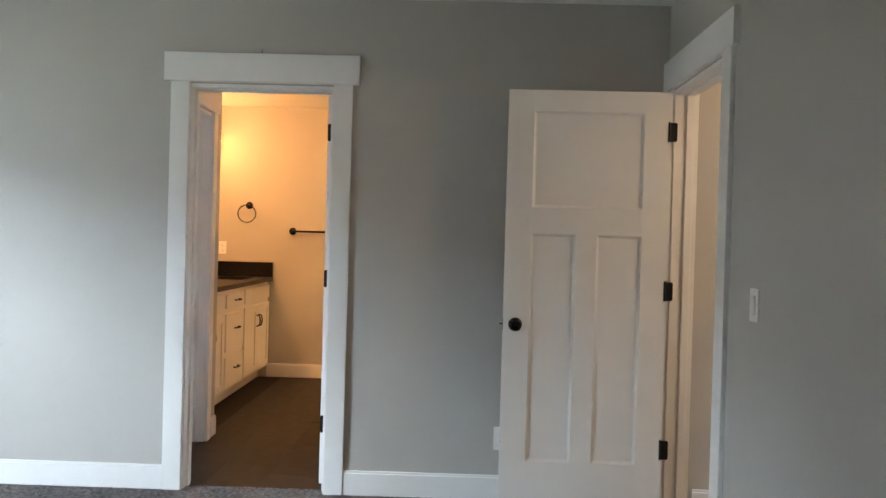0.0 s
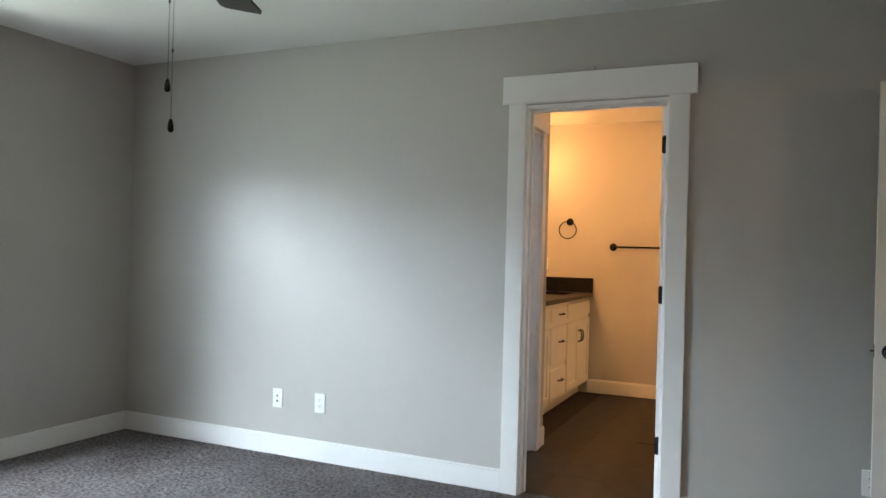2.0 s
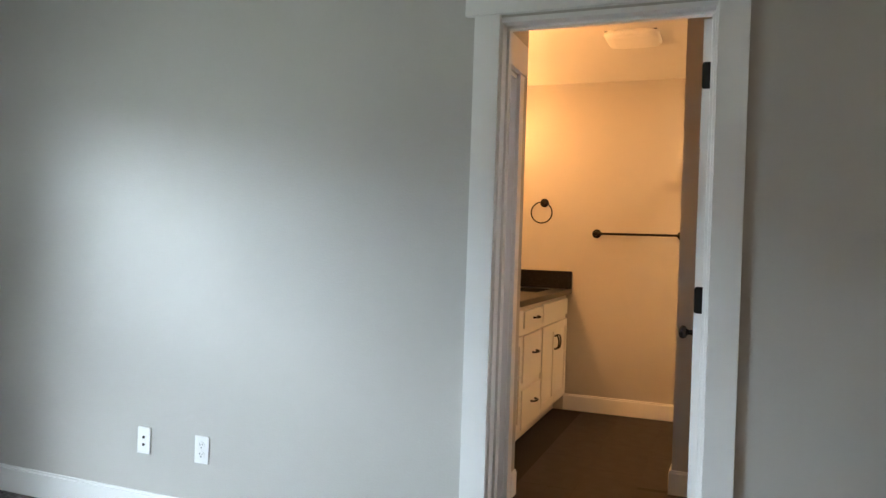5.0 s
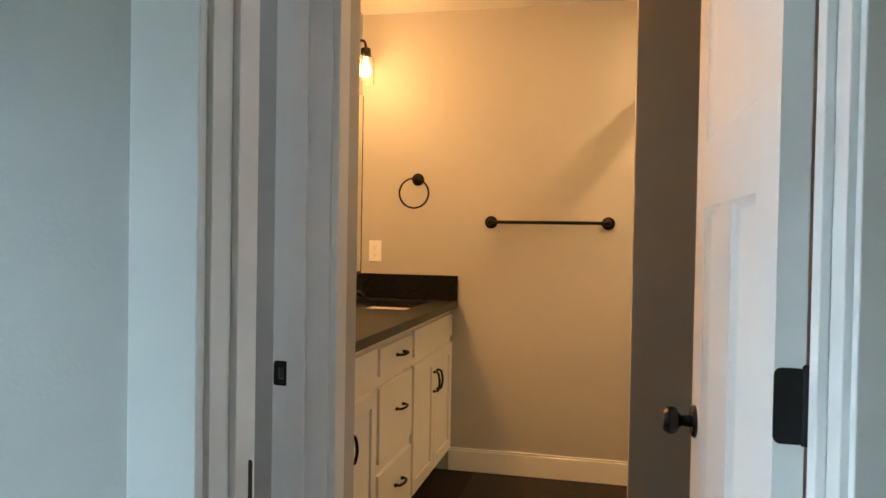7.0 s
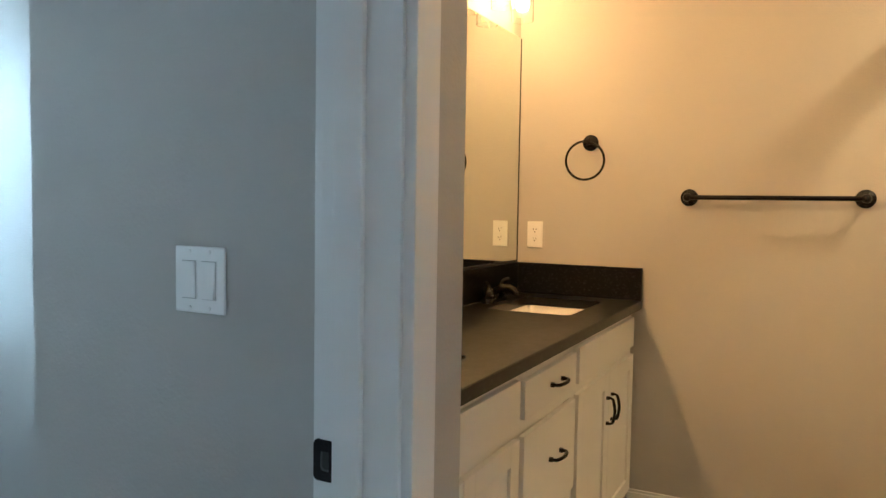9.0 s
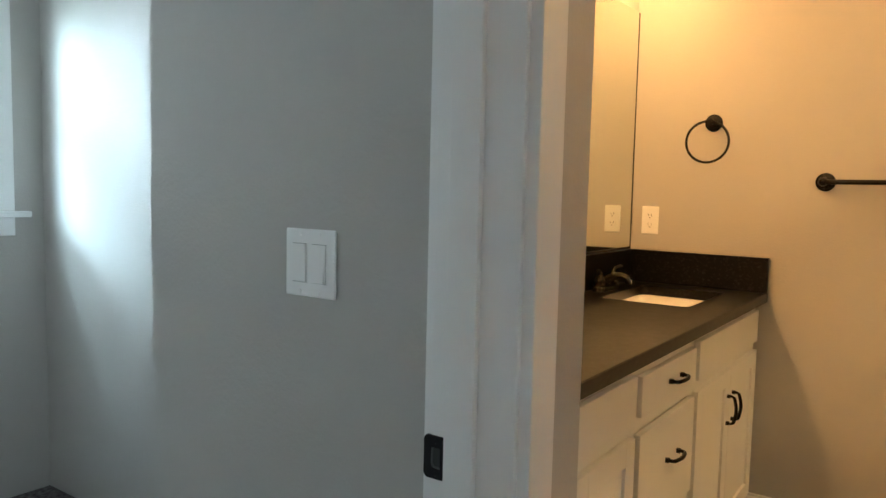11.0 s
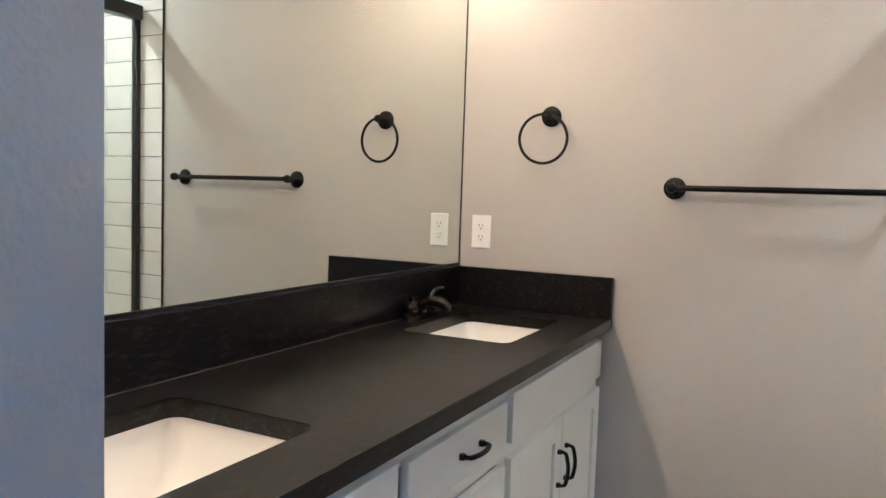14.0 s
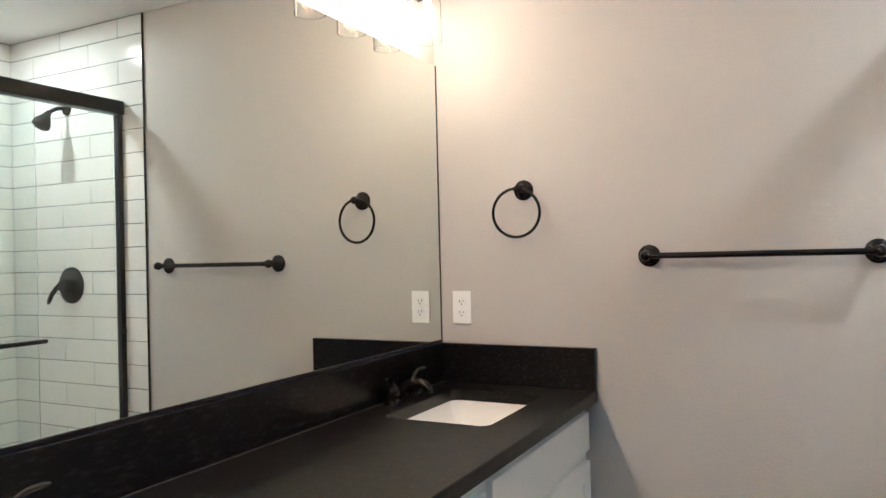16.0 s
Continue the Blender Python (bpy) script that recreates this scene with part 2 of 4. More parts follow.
def mesh_of(name, bm, mat, smooth=None):
    me = bpy.data.meshes.new(name)
    bm.normal_update()
    bm.to_mesh(me)
    bm.free()
    me.materials.append(mat)
    me.set_sharp_from_angle(angle=radians(smooth or 35))
    for f in me.polygons:
        f.use_smooth = max(abs(c) for c in f.normal) < 0.999
    return me


def part(name, bm, mat, parent, label="", m=None):
    ob = new(name, mesh_of(name, bm, mat))
    ob.parent = parent
    if m:
        ob.matrix_basis = m
    if label:
        ob["label"] = label
    return ob


def single(name, bm, mat, label="", category="", kind="", group="", m=None):
    ob = new(name, mesh_of(name, bm, mat))
    if m:
        ob.matrix_basis = m
    return tagged(ob, label, category, group, kind)


def thing(name, m, label="", category="", group="", kind=""):
    ob = new(name)
    ob.matrix_basis = m
    return tagged(ob, label, category, group, kind)


def wall_along_x(name, x0, x1, y0, y1, z0, z1, holes=(), mat=PAINT, label="light grey painted wall"):
    """A wall between y0 and y1 with holes (from, to, bottom, top) through it."""
    bm, at = bmesh.new(), x0
    for a, b, low, high in sorted(holes):
        box(bm, at, a, y0, y1, z0, z1)
        if low > z0:
            box(bm, a, b, y0, y1, z0, low)
        box(bm, a, b, y0, y1, high, z1)
        at = b
    box(bm, at, x1, y0, y1, z0, z1)
    return single(name, bm, mat, label, "wall", "structure")


def wall_along_y(name, x0, x1, y0, y1, z0, z1, holes=(), mat=PAINT, label="light grey painted wall"):
    bm, at = bmesh.new(), y0
    for a, b, low, high in sorted(holes):
        box(bm, x0, x1, at, a, z0, z1)
        if low > z0:
            box(bm, x0, x1, a, b, z0, low)
        box(bm, x0, x1, a, b, high, z1)
        at = b
    box(bm, x0, x1, at, y1, z0, z1)
    return single(name, bm, mat, label, "wall", "structure")


# ---- structure ----
HEAD = 2.03
DB0, DB1 = -1.384, -0.678          # bathroom door, between jamb faces
DE0, DE1 = 2.733, 3.385             # bedroom door
DA0, DA1 = 3.68, 4.362             # closet door
WIN = (0.82, 2.247, 0.543, 2.040)  # bedroom window: along the wall, then sill and head
CWIN = (4.08, 4.86, 1.165, 2.040)   # closet window
J = 0.018

def pile_carpet(x0, x1, y0, y1, step, y_fine):
    """A thick sheet whose top is an uneven pile, coarser south of y_fine."""
    rng = np.random.default_rng(11)
    nx = int((x1 - x0) / step)
    ys = np.concatenate([np.arange(y0, y_fine, 0.05), np.arange(y_fine, y1, step), [y1]])
    xs = np.linspace(x0, x1, nx)
    X, Y = np.meshgrid(xs, ys)
    jig = step * 0.3
    Z = rng.uniform(-0.0065, 0.003, X.shape) + 0.0018 * np.sin(X * 23 + 3 * np.sin(Y * 9)) * np.sin(Y * 19 + 2 * np.sin(X * 7))
    Xj = X + rng.uniform(-jig, jig, X.shape)
    Yj = Y + rng.uniform(-jig, jig, X.shape)
    Xj[:, 0], Xj[:, -1] = x0, x1
    Yj[0, :], Yj[-1, :] = y0, y1
    rows = len(ys)
    verts = np.stack([Xj, Yj, Z], -1).reshape(-1, 3).tolist()
    faces = [(r * nx + c, r * nx + c + 1, (r + 1) * nx + c + 1, (r + 1) * nx + c) for r in range(rows - 1) for c in range(nx - 1)]
    k = len(verts)
    verts += [(x0, y0, -0.06), (x1, y0, -0.06), (x1, y1, -0.06), (x0, y1, -0.06)]
    faces.append((k + 3, k + 2, k + 1, k))
    me = bpy.data.meshes.new("floor_bedroom")
    me.from_pydata(verts, [], faces)
    me.materials.append(CARPET)
    return me


tagged(new("floor_bedroom", pile_carpet(W_X, E_X, S_Y, N_Y + 0.06, 0.013, 0.3)), "grey cut-pile bedroom carpet with footmarks", "carpet", kind="structure")
wall_along_x("wall_north", W_X, E_X, N_Y, HALL_Y, -0.06, CEIL, [(DB0 - J, DB1 + J, -0.06, HEAD + J)])
wall_along_y("wall_west", W_X - 0.16, W_X, S_Y - 0.1, FAR_Y + 0.1, -0.06, CEIL, [(WIN[0] - J, WIN[1] + J, WIN[2] - J, WIN[3] + J), (CWIN[0] - J, CWIN[1] + J, CWIN[2] - J, CWIN[3] + J)])
wall_along_y("wall_east", E_X, E_X + 0.115, S_Y - 0.1, HALL_Y + 0.4, -0.06, CEIL, [(DE0 - J, DE1 + J, -0.06, HEAD + J)])
wall_along_x("wall_south", W_X, E_X, S_Y - 0.1, S_Y, -0.06, CEIL)
single("ceiling_bedroom", boxes((W_X - 0.16, E_X + 0.115, S_Y - 0.1, N_Y + 0.05, CEIL, CEIL + 0.12)), CEILING, "pale textured bedroom ceiling", "ceiling", "structure")
single("ceiling_bath", boxes((W_X - 0.16, E_X + 0.115, N_Y + 0.05, FAR_Y + 0.1, CEIL, CEIL + 0.12)), CEILING, "pale textured bathroom ceiling", "ceiling", "structure")
wall_along_x("wall_bath_north", MIR_X, SH_E, FAR_Y, FAR_Y + 0.1, -0.06, CEIL, label="beige-lit grey bathroom wall with light texture")
wall_along_y("wall_mirror", MIR_X - 0.21, MIR_X, END_Y, FAR_Y + 0.1, -0.06, CEIL)
wall_along_x("wall_switch", MIR_X - 0.21, CLO_X, SW_Y, END_Y, -0.06, CEIL, label="grey closet wall with orange-peel texture")
wall_along_y("wall_closet", CLO_X - 0.13, CLO_X, HALL_Y, SW_Y, -0.06, CEIL, [(DA0 - J, DA1 + J, -0.06, HEAD + J)])
wall_along_x("wall_closet_end", W_X, MIR_X - 0.21, LIT_Y, LIT_Y + 0.1, -0.06, CEIL)
wall_along_x("wall_stub", STUB_X, 0.45, STUB_Y, STUB_Y + 0.115, -0.06, CEIL, label="grey wall in front of the shower")
wall_along_y("wall_bath_east", 0.35, 0.45, HALL_Y, STUB_Y, -0.06, CEIL)
wall_along_y("wall_shower_east", SH_E, SH_E + 0.1, STUB_Y + 0.115, FAR_Y + 0.1, -0.06, CEIL)
# hall beyond the bedroom door
HX = E_X + 0.115
wall_along_x("wall_hall_north", HX, 2.7, 3.385, 3.50, -0.06, CEIL)
wall_along_y("wall_hall_east", 2.6, 2.7, 0.9, 3.385, -0.06, CEIL)
wall_along_x("wall_hall_south", HX, 2.7, 0.8, 0.9, -0.06, CEIL)
single("ceiling_hall", boxes((HX, 2.7, 0.8, 3.52, CEIL, CEIL + 0.12)), CEILING, "pale hall ceiling", "ceiling", "structure")
single("floor_hall", boxes((E_X, 2.7, 0.8, 3.52, -0.06, -0.002)), CARPET, "grey hall carpet", "carpet", "structure")
single("floor_closet", boxes((W_X, CLO_X - 0.05, HALL_Y, LIT_Y, -0.06, -0.003)), CARPET, "grey closet carpet", "carpet", "structure")
bath_floor = single("floor_bath", boxes((CLO_X - 0.03, 0.35, N_Y + 0.06, END_Y, -0.06, -0.0022), (MIR_X, SH_E, END_Y, FAR_Y, -0.06, -0.0022)), GROUTF, "dark brown tile bathroom floor", "floor", "structure")


def baseboards(name, m, runs, label="white painted baseboard"):
    """Runs (from, to) along local x of a board whose wall plane is y = 0, facing -y."""
    bm = bmesh.new()
    for a, b in runs:
        box(bm, a, b, -0.014, 0.0, 0.0, 0.112)
        box(bm, a, b, -0.010, 0.0, 0.112, 0.124)
    bev(bm, 0.003, 2)
    single(name, bm, TRIM, label, "baseboard", "structure", m=m)


baseboards("baseboard_north", pose(0, N_Y, 0), [(W_X, DB0 - 0.105), (DB1 + 0.105, E_X)])
baseboards("baseboard_west", pose(W_X, 0, 0, 0, 0, 90), [(S_Y, N_Y - 0.014)])
baseboards("baseboard_east", pose(E_X, 0, 0, 0, 0, -90), [(-(DE0 - 0.105), -S_Y)])
baseboards("baseboard_south", pose(0, S_Y, 0, 0, 0, 180), [(-E_X + 0.014, -W_X - 0.014)])
baseboards("baseboard_bath_north", pose(0, FAR_Y, 0), [(-1.75, -0.800)])
baseboards("baseboard_closet_end", pose(CLO_X, 0, 0, 0, 0, 90), [(DA1 + 0.105, END_Y)])
baseboards("baseboard_stub", pose(0, STUB_Y, 0), [(STUB_X - 0.012, 0.35)])
baseboards("baseboard_stub_end", pose(STUB_X, 0, 0, 0, 0, -90), [(-STUB_Y - 0.115, -STUB_Y + 0.014)])
baseboards("baseboard_hall", pose(0, 3.385, 0), [(HX + 0.02, 2.6)])
baseboards("baseboard_switch", pose(0, SW_Y, 0), [(MIR_X - 0.21, CLO_X - 0.26)])


def door_frame(name, m, w, thick, sides=(True, True), stop_at=0.05, stop_wide=0.035, wide=0.095, short=0.0):
    """Jambs, stops, legs and the wide flat header of a doorway. Local: jamb faces at x = 0 and w, wall from y = 0 to thick."""
    f = thing(name, m, "white craftsman door casing with a wide flat header", "door frame", kind="structure")
    part("jamb", boxes((-J, 0, -0.001, thick + 0.001, 0, HEAD), bevel=0.0015), TRIM, f)
    part("jamb", boxes((w, w + J, -0.001, thick + 0.001, 0, HEAD), bevel=0.0015), TRIM, f)
    part("head_jamb", boxes((-J, w + J, -0.001, thick + 0.001, HEAD, HEAD + J), bevel=0.0015), TRIM, f)
    a, b = stop_at, stop_at + stop_wide
    part("door_stop", boxes((0, 0.011, a, b, 0, HEAD - 0.011), bevel=0.002), TRIM, f)
    part("door_stop", boxes((w - 0.011, w, a, b, 0, HEAD - 0.011), bevel=0.002), TRIM, f)
    part("door_stop", boxes((0.0, w, a, b, HEAD - 0.011, HEAD), bevel=0.002), TRIM, f)
    for n, (y0, y1, y2) in enumerate(((-0.019, 0, -0.026), (thick, thick + 0.019, thick + 0.026))):
        if not sides[n]:
            continue
        h0, h1 = sorted((y0 if n else y2, y2 if n else y1))
        part("leg", boxes((-0.008 - wide, -0.008, y0, y1, 0, HEAD + 0.026), bevel=0.002), TRIM, f)
        part("leg", boxes((w + 0.008, w + 0.008 + wide - short, y0, y1, 0, HEAD + 0.026), bevel=0.002), TRIM, f)
        part("header", boxes((-0.008 - wide - 0.034, w + 0.008 + wide + 0.034 - short * 1.3, h0, h1, HEAD + 0.026, HEAD + 0.17), bevel=0.002), TRIM, f)
    return f


def strike_plate(frame_ob, m):
    bm = bmesh.new()
    outline = [(p[0], p[1]) for p in rounded(-0.020, 0.019, -0.031, 0.031, 0.008, 0.0)]
    low = [bm.verts.new((-0.001, y, z)) for y, z in outline]
    up = [bm.verts.new((0.0016, y * 0.97, z * 0.98)) for y, z in outline]
    bm.faces.new(low)
    bm.faces.new(up[::-1])
    for k in range(len(outline)):
        bm.faces.new((low[k], low[(k + 1) % len(outline)], up[(k + 1) % len(outline)], up[k]))
    bmesh.ops.recalc_face_normals(bm, faces=bm.faces)
    s = part("strike_plate", bm, BLACK, frame_ob, "black metal strike plate", m)
    part("latch_hole", boxes((0.0016, 0.0022, -0.006, 0.008, -0.014, 0.014), bevel=0.0002), SLOT, s)
    part("latch_lip", tube([(0.002, -0.004, 0.013), (0.002, -0.005, -0.008), (0.002, -0.001, -0.013), (0.002, 0.008, -0.0135)], 0.0016, 8), GROUT_LINE, s)
    for z in (-0.023, 0.023):
        part("screw", lathe([(0.0034, 0.0), (0.003, 0.0006)], 12, pose(0.0016, 0, z, 0, 90, 0)), BLACK, s)


fb = door_frame("door_frame_bath", pose(DB0, N_Y, 0), DB1 - DB0, 0.115, stop_at=0.045)
strike_plate(fb, pose(0, 0.09, 0.93))
fe = door_frame("door_frame_bedroom", pose(E_X, DE1, 0, 0, 0, -90), DE1 - DE0, 0.115, stop_at=0.055, sides=(True, False))
fa = door_frame("door_frame_closet", pose(CLO_X, DA0, 0, 0, 0, 90), DA1 - DA0, 0.13, stop_at=0.056, stop_wide=0.047, short=0.028)
strike_plate(fa, pose(DA1 - DA0, 0.122, 0.925, 0, 0, 180))


def panel_door(name, m, w, label, handed=1, face_knobs=(1, 1)):
    """A three-panel craftsman door. Local: hinge side at x = 0, leaf towards +x, thickness y from 0 to 0.035."""
    h, t, d = 2.024, 0.035, 0.011
    ob = thing(name, m, label, "door", kind="structure")
    st, mid = 0.124, 0.10
    z0, z1, z2, z3 = 0.245, 1.336, 1.463, 1.922
    bvl = 0.0005
    part("stile", boxes((0, st, 0, t, 0.012, h), bevel=bvl), DOORW, ob)
    part("stile", boxes((w - st, w, 0, t, 0.012, h), bevel=bvl), DOORW, ob)
    part("bottom_rail", boxes((st, w - st, 0, t, 0.012, z0), bevel=bvl), DOORW, ob)
    part("lock_rail", boxes((st, w - st, 0, t, z1, z2), bevel=bvl), DOORW, ob)
    part("top_rail", boxes((st, w - st, 0, t, z3, h), bevel=bvl), DOORW, ob)
    part("mullion", boxes((w / 2 - mid / 2, w / 2 + mid / 2, 0, t, z0, z1), bevel=bvl), DOORW, ob)
    for a, b, lo, hi in ((st, w - st, z2, z3), (st, w / 2 - mid / 2, z0, z1), (w / 2 + mid / 2, w - st, z0, z1)):
        bm = bmesh.new()
        rings = []
        for inset, y in ((0.016, d), (0.012, d - 0.0005), (0.003, 0.003), (0.0, 0.0012), (0.0, t - 0.0012), (0.003, t - 0.003), (0.012, t - d + 0.0005), (0.016, t - d)):
            rings.append([bm.verts.new(p) for p in ((a + inset, y, lo + inset), (b - inset, y, lo + inset), (b - inset, y, hi - inset), (a + inset, y, hi - inset))])
        for q, r in zip(rings, rings[1:]):
            for k in range(4):
                bm.faces.new((q[k], q[(k + 1) % 4], r[(k + 1) % 4], r[k]))
        bm.faces.new(rings[0])
        bm.faces.new(rings[-1][::-1])
        bmesh.ops.recalc_face_normals(bm, faces=bm.faces)
        part("panel", bm, DOORW, ob)
    prof = [(0.033, 0.0), (0.033, 0.004), (0.028, 0.009), (0.013, 0.011), (0.011, 0.024), (0.014, 0.030), (0.024, 0.036), (0.028, 0.046), (0.027, 0.056), (0.020, 0.064), (0.004, 0.067)]
    part("knob", lathe(prof, 28), BRONZE, ob, "dark bronze round knob", pose(w - 0.058, 0, 0.90, 90, 0, 0))
    part("knob", lathe(prof, 28), BRONZE, ob, "dark bronze round knob", pose(w - 0.058, t, 0.90, -90, 0, 0))
    part("latch_plate", boxes((w, w + 0.0015, 0.006, t - 0.006, 0.872, 0.928), bevel=0.0006), BLACK, ob)
    return ob


def hinge(ob, m):
    bm = bmesh.new()
    outline = [(p[0], p[1]) for p in rounded(-0.018, 0.018, -0.045, 0.045, 0.009, 0.0)]
    low = [bm.verts.new((x, -0.0015, z)) for x, z in outline]
    up = [bm.verts.new((x, 0.0015, z)) for x, z in outline]
    bm.faces.new(low)
    bm.faces.new(up[::-1])
    for k in range(len(outline)):
        bm.faces.new((low[k], low[(k + 1) % len(outline)], up[(k + 1) % len(outline)], up[k]))
    bmesh.ops.recalc_face_normals(bm, faces=bm.faces)
    h = part("hinge", bm, BLACK, ob, "black round-cornered butt hinge", m)
    part("pin", lathe([(0.006, -0.046), (0.006, 0.046), (0.004, 0.049)], 12), BLACK, h, m=pose(-0.019, 0.0, 0))


# bedroom door, folded back against the north wall
leaf_w = 0.770
bed_door = panel_door("door_bedroom", pose(0.968, 3.365, 0, 0, 0, 178.9), leaf_w, "white three-panel door standing open against the wall")
for z in (1.835, 1.078, 0.322):
    hinge(bed_door, pose(-0.012, 0.035, z, 0, 0, 180))
part("door_latch", lathe([(0.004, 0), (0.004, 0.014), (0.002, 0.016)], 10), STEEL, bed_door, m=pose(leaf_w, 0.018, 0.90, 0, 90, 0))
# bathroom door, open into the bathroom
bath_door = panel_door("door_bath", pose(DB1 - 0.004, HALL_Y + 0.006, 0, 0, 0, 91.4), DB1 - DB0 - 0.006, "white three-panel door standing open into the bathroom")
for z in (1.835, 1.078, 0.322):
    hinge(bath_door, pose(-0.0012, 0.0175, z, 0, 0, 90))


# ---- windows ----
def window_unit(name, m, w, sill, head, rail, depth=0.16, label="white vinyl single-hung window with flat casing"):
    """Local: opening x from 0 to w, wall plane y = 0 facing -y, glass towards +y."""
    ob = thing(name, m, label, "window", kind="structure")
    sy0, sy1 = depth - 0.065, depth - 0.01
    for a, b in ((-J, 0), (w, w + J)):
        part("jamb_liner", boxes((a, b, -0.001, depth - 0.005, sill, head), bevel=0.0015), TRIM, ob)
    part("jamb_liner", boxes((-J, w + J, -0.001, depth - 0.005, head, head + J), bevel=0.0015), TRIM, ob)
    part("window_frame", boxes((0, 0.030, sy0, sy1, sill, head), (w - 0.030, w, sy0, sy1, sill, head), (0.030, w - 0.030, sy0, sy1, head - 0.030, head), (0.030, w - 0.030, sy0, sy1, sill, sill + 0.035), bevel=0.003), VINYL, ob)
    s = 0.028
    a, b = 0.030, w - 0.030
    lo = part("lower_sash", boxes((a, a + s, sy0 - 0.006, sy0 + 0.024, sill + 0.035, rail), (b - s, b, sy0 - 0.006, sy0 + 0.024, sill + 0.035, rail), (a + s, b - s, sy0 - 0.006, sy0 + 0.024, sill + 0.035, sill + 0.068), (a + s, b - s, sy0 - 0.006, sy0 + 0.024, rail - 0.035, rail), bevel=0.003), VINYL, ob)
    up = part("upper_sash", boxes((a, a + 0.02, sy0 + 0.026, sy0 + 0.05, rail - 0.03, head - 0.030), (b - 0.02, b, sy0 + 0.026, sy0 + 0.05, rail - 0.03, head - 0.030), (a + 0.02, b - 0.02, sy0 + 0.026, sy0 + 0.05, rail - 0.03, rail + 0.005), (a + 0.02, b - 0.02, sy0 + 0.026, sy0 + 0.05, head - 0.052, head - 0.030), bevel=0.003), VINYL, ob)
    for p, y, z0, z1, q in ((lo, sy0 + 0.010, sill + 0.068, rail - 0.035, s), (up, sy0 + 0.038, rail + 0.005, head - 0.052, 0.02)):
        g = part("pane", boxes((a + q - 0.003, b - q + 0.003, y, y + 0.004, z0 - 0.003, z1 + 0.003)), PANE, p)
        g.visible_shadow = False
    part("sash_lock", boxes((w / 2 - 0.03, w / 2 + 0.03, sy0 - 0.004, sy0 + 0.02, rail, rail + 0.012), bevel=0.003), VINYL, ob)
    part("leg", boxes((-0.008 - 0.09, -0.008, -0.019, 0, sill + 0.002, head + 0.022), bevel=0.002), TRIM, ob)
    part("leg", boxes((w + 0.008, w + 0.098, -0.019, 0, sill + 0.002, head + 0.022), bevel=0.002), TRIM, ob)
    part("header", boxes((-0.128, w + 0.128, -0.026, 0, head + 0.022, head + 0.16), bevel=0.002), TRIM, ob)
    part("window_sill", boxes((-0.152, w + 0.152, -0.045, 0.0, sill - 0.022, sill + 0.002), (-J, w + J, 0.0, sy0 + 0.002, sill - J, sill + 0.002), bevel=0.004), TRIM, ob)
    part("apron", boxes((-0.098, w + 0.098, -0.019, 0, sill - 0.095, sill - 0.022), bevel=0.002), TRIM, ob)
    return ob


window_unit("window_1", pose(W_X, WIN[0], 0, 0, 0, 90), WIN[1] - WIN[0], WIN[2], WIN[3], 1.315)
window_unit("window_2", pose(W_X, CWIN[0], 0, 0, 0, 90), CWIN[1] - CWIN[0], CWIN[2], CWIN[3], 1.62)


# ---- wall plates ----
def outlet(m, label="white duplex outlet plate on the wall", kind_of="duplex"):
    ob = thing("wall_outlet" if kind_of == "duplex" else "cable_plate", m, label, "outlet", "wall outlets")
    bm = boxes((-0.036, 0.036, -0.006, 0, -0.058, 0.058))
    bev(bm, 0.003, 2)
    part("plate", bm, PLASTIC, ob)
    if kind_of == "duplex":
        for z in (-0.0195, 0.0195):
            bm = lathe([(0.0165, 0), (0.0165, 0.0015), (0.0155, 0.002)], 20, pose(0, -0.006, z, 90, 0, 0))
            r = part("receptacle", bm, PLASTIC, ob)
            part("slot", boxes((-0.0075, -0.0055, -0.0089, -0.0078, z - 0.001, z + 0.008)), SLOT, r)
            part("slot", boxes((0.0055, 0.0075, -0.0089, -0.0078, z - 0.001, z + 0.006)), SLOT, r)
            part("earth_slot", lathe([(0.0025, 0), (0.0025, 0.001)], 10, pose(0, -0.0079, z - 0.0085, 90, 0, 0)), SLOT, r)
        part("screw", lathe([(0.003, 0), (0.003, 0.001), (0.002, 0.0015)], 10, pose(0, -0.006, 0, 90, 0, 0)), PLASTIC, ob)
    else:
        for z in (-0.018, 0.014):
            part("socket", lathe([(0.006, 0), (0.006, 0.004), (0.003, 0.005)], 12, pose(0, -0.006, z, 90, 0, 0)), SLOT, ob)
    return ob


outlet(pose(-2.945, N_Y, 0.345), "white cable plate with two dark sockets above the baseboard", "cable")
outlet(pose(-2.637, N_Y, 0.344), "white duplex outlet above the baseboard")
outlet(pose(0.213, N_Y, 0.308), "white outlet half hidden behind the open door")
outlet(pose(W_X, 2.468, 0.345, 0, 0, 90), "white duplex outlet under the window's edge")
outlet(pose(-2.187, FAR_Y, 1.182), "white duplex outlet above the vanity's splash")


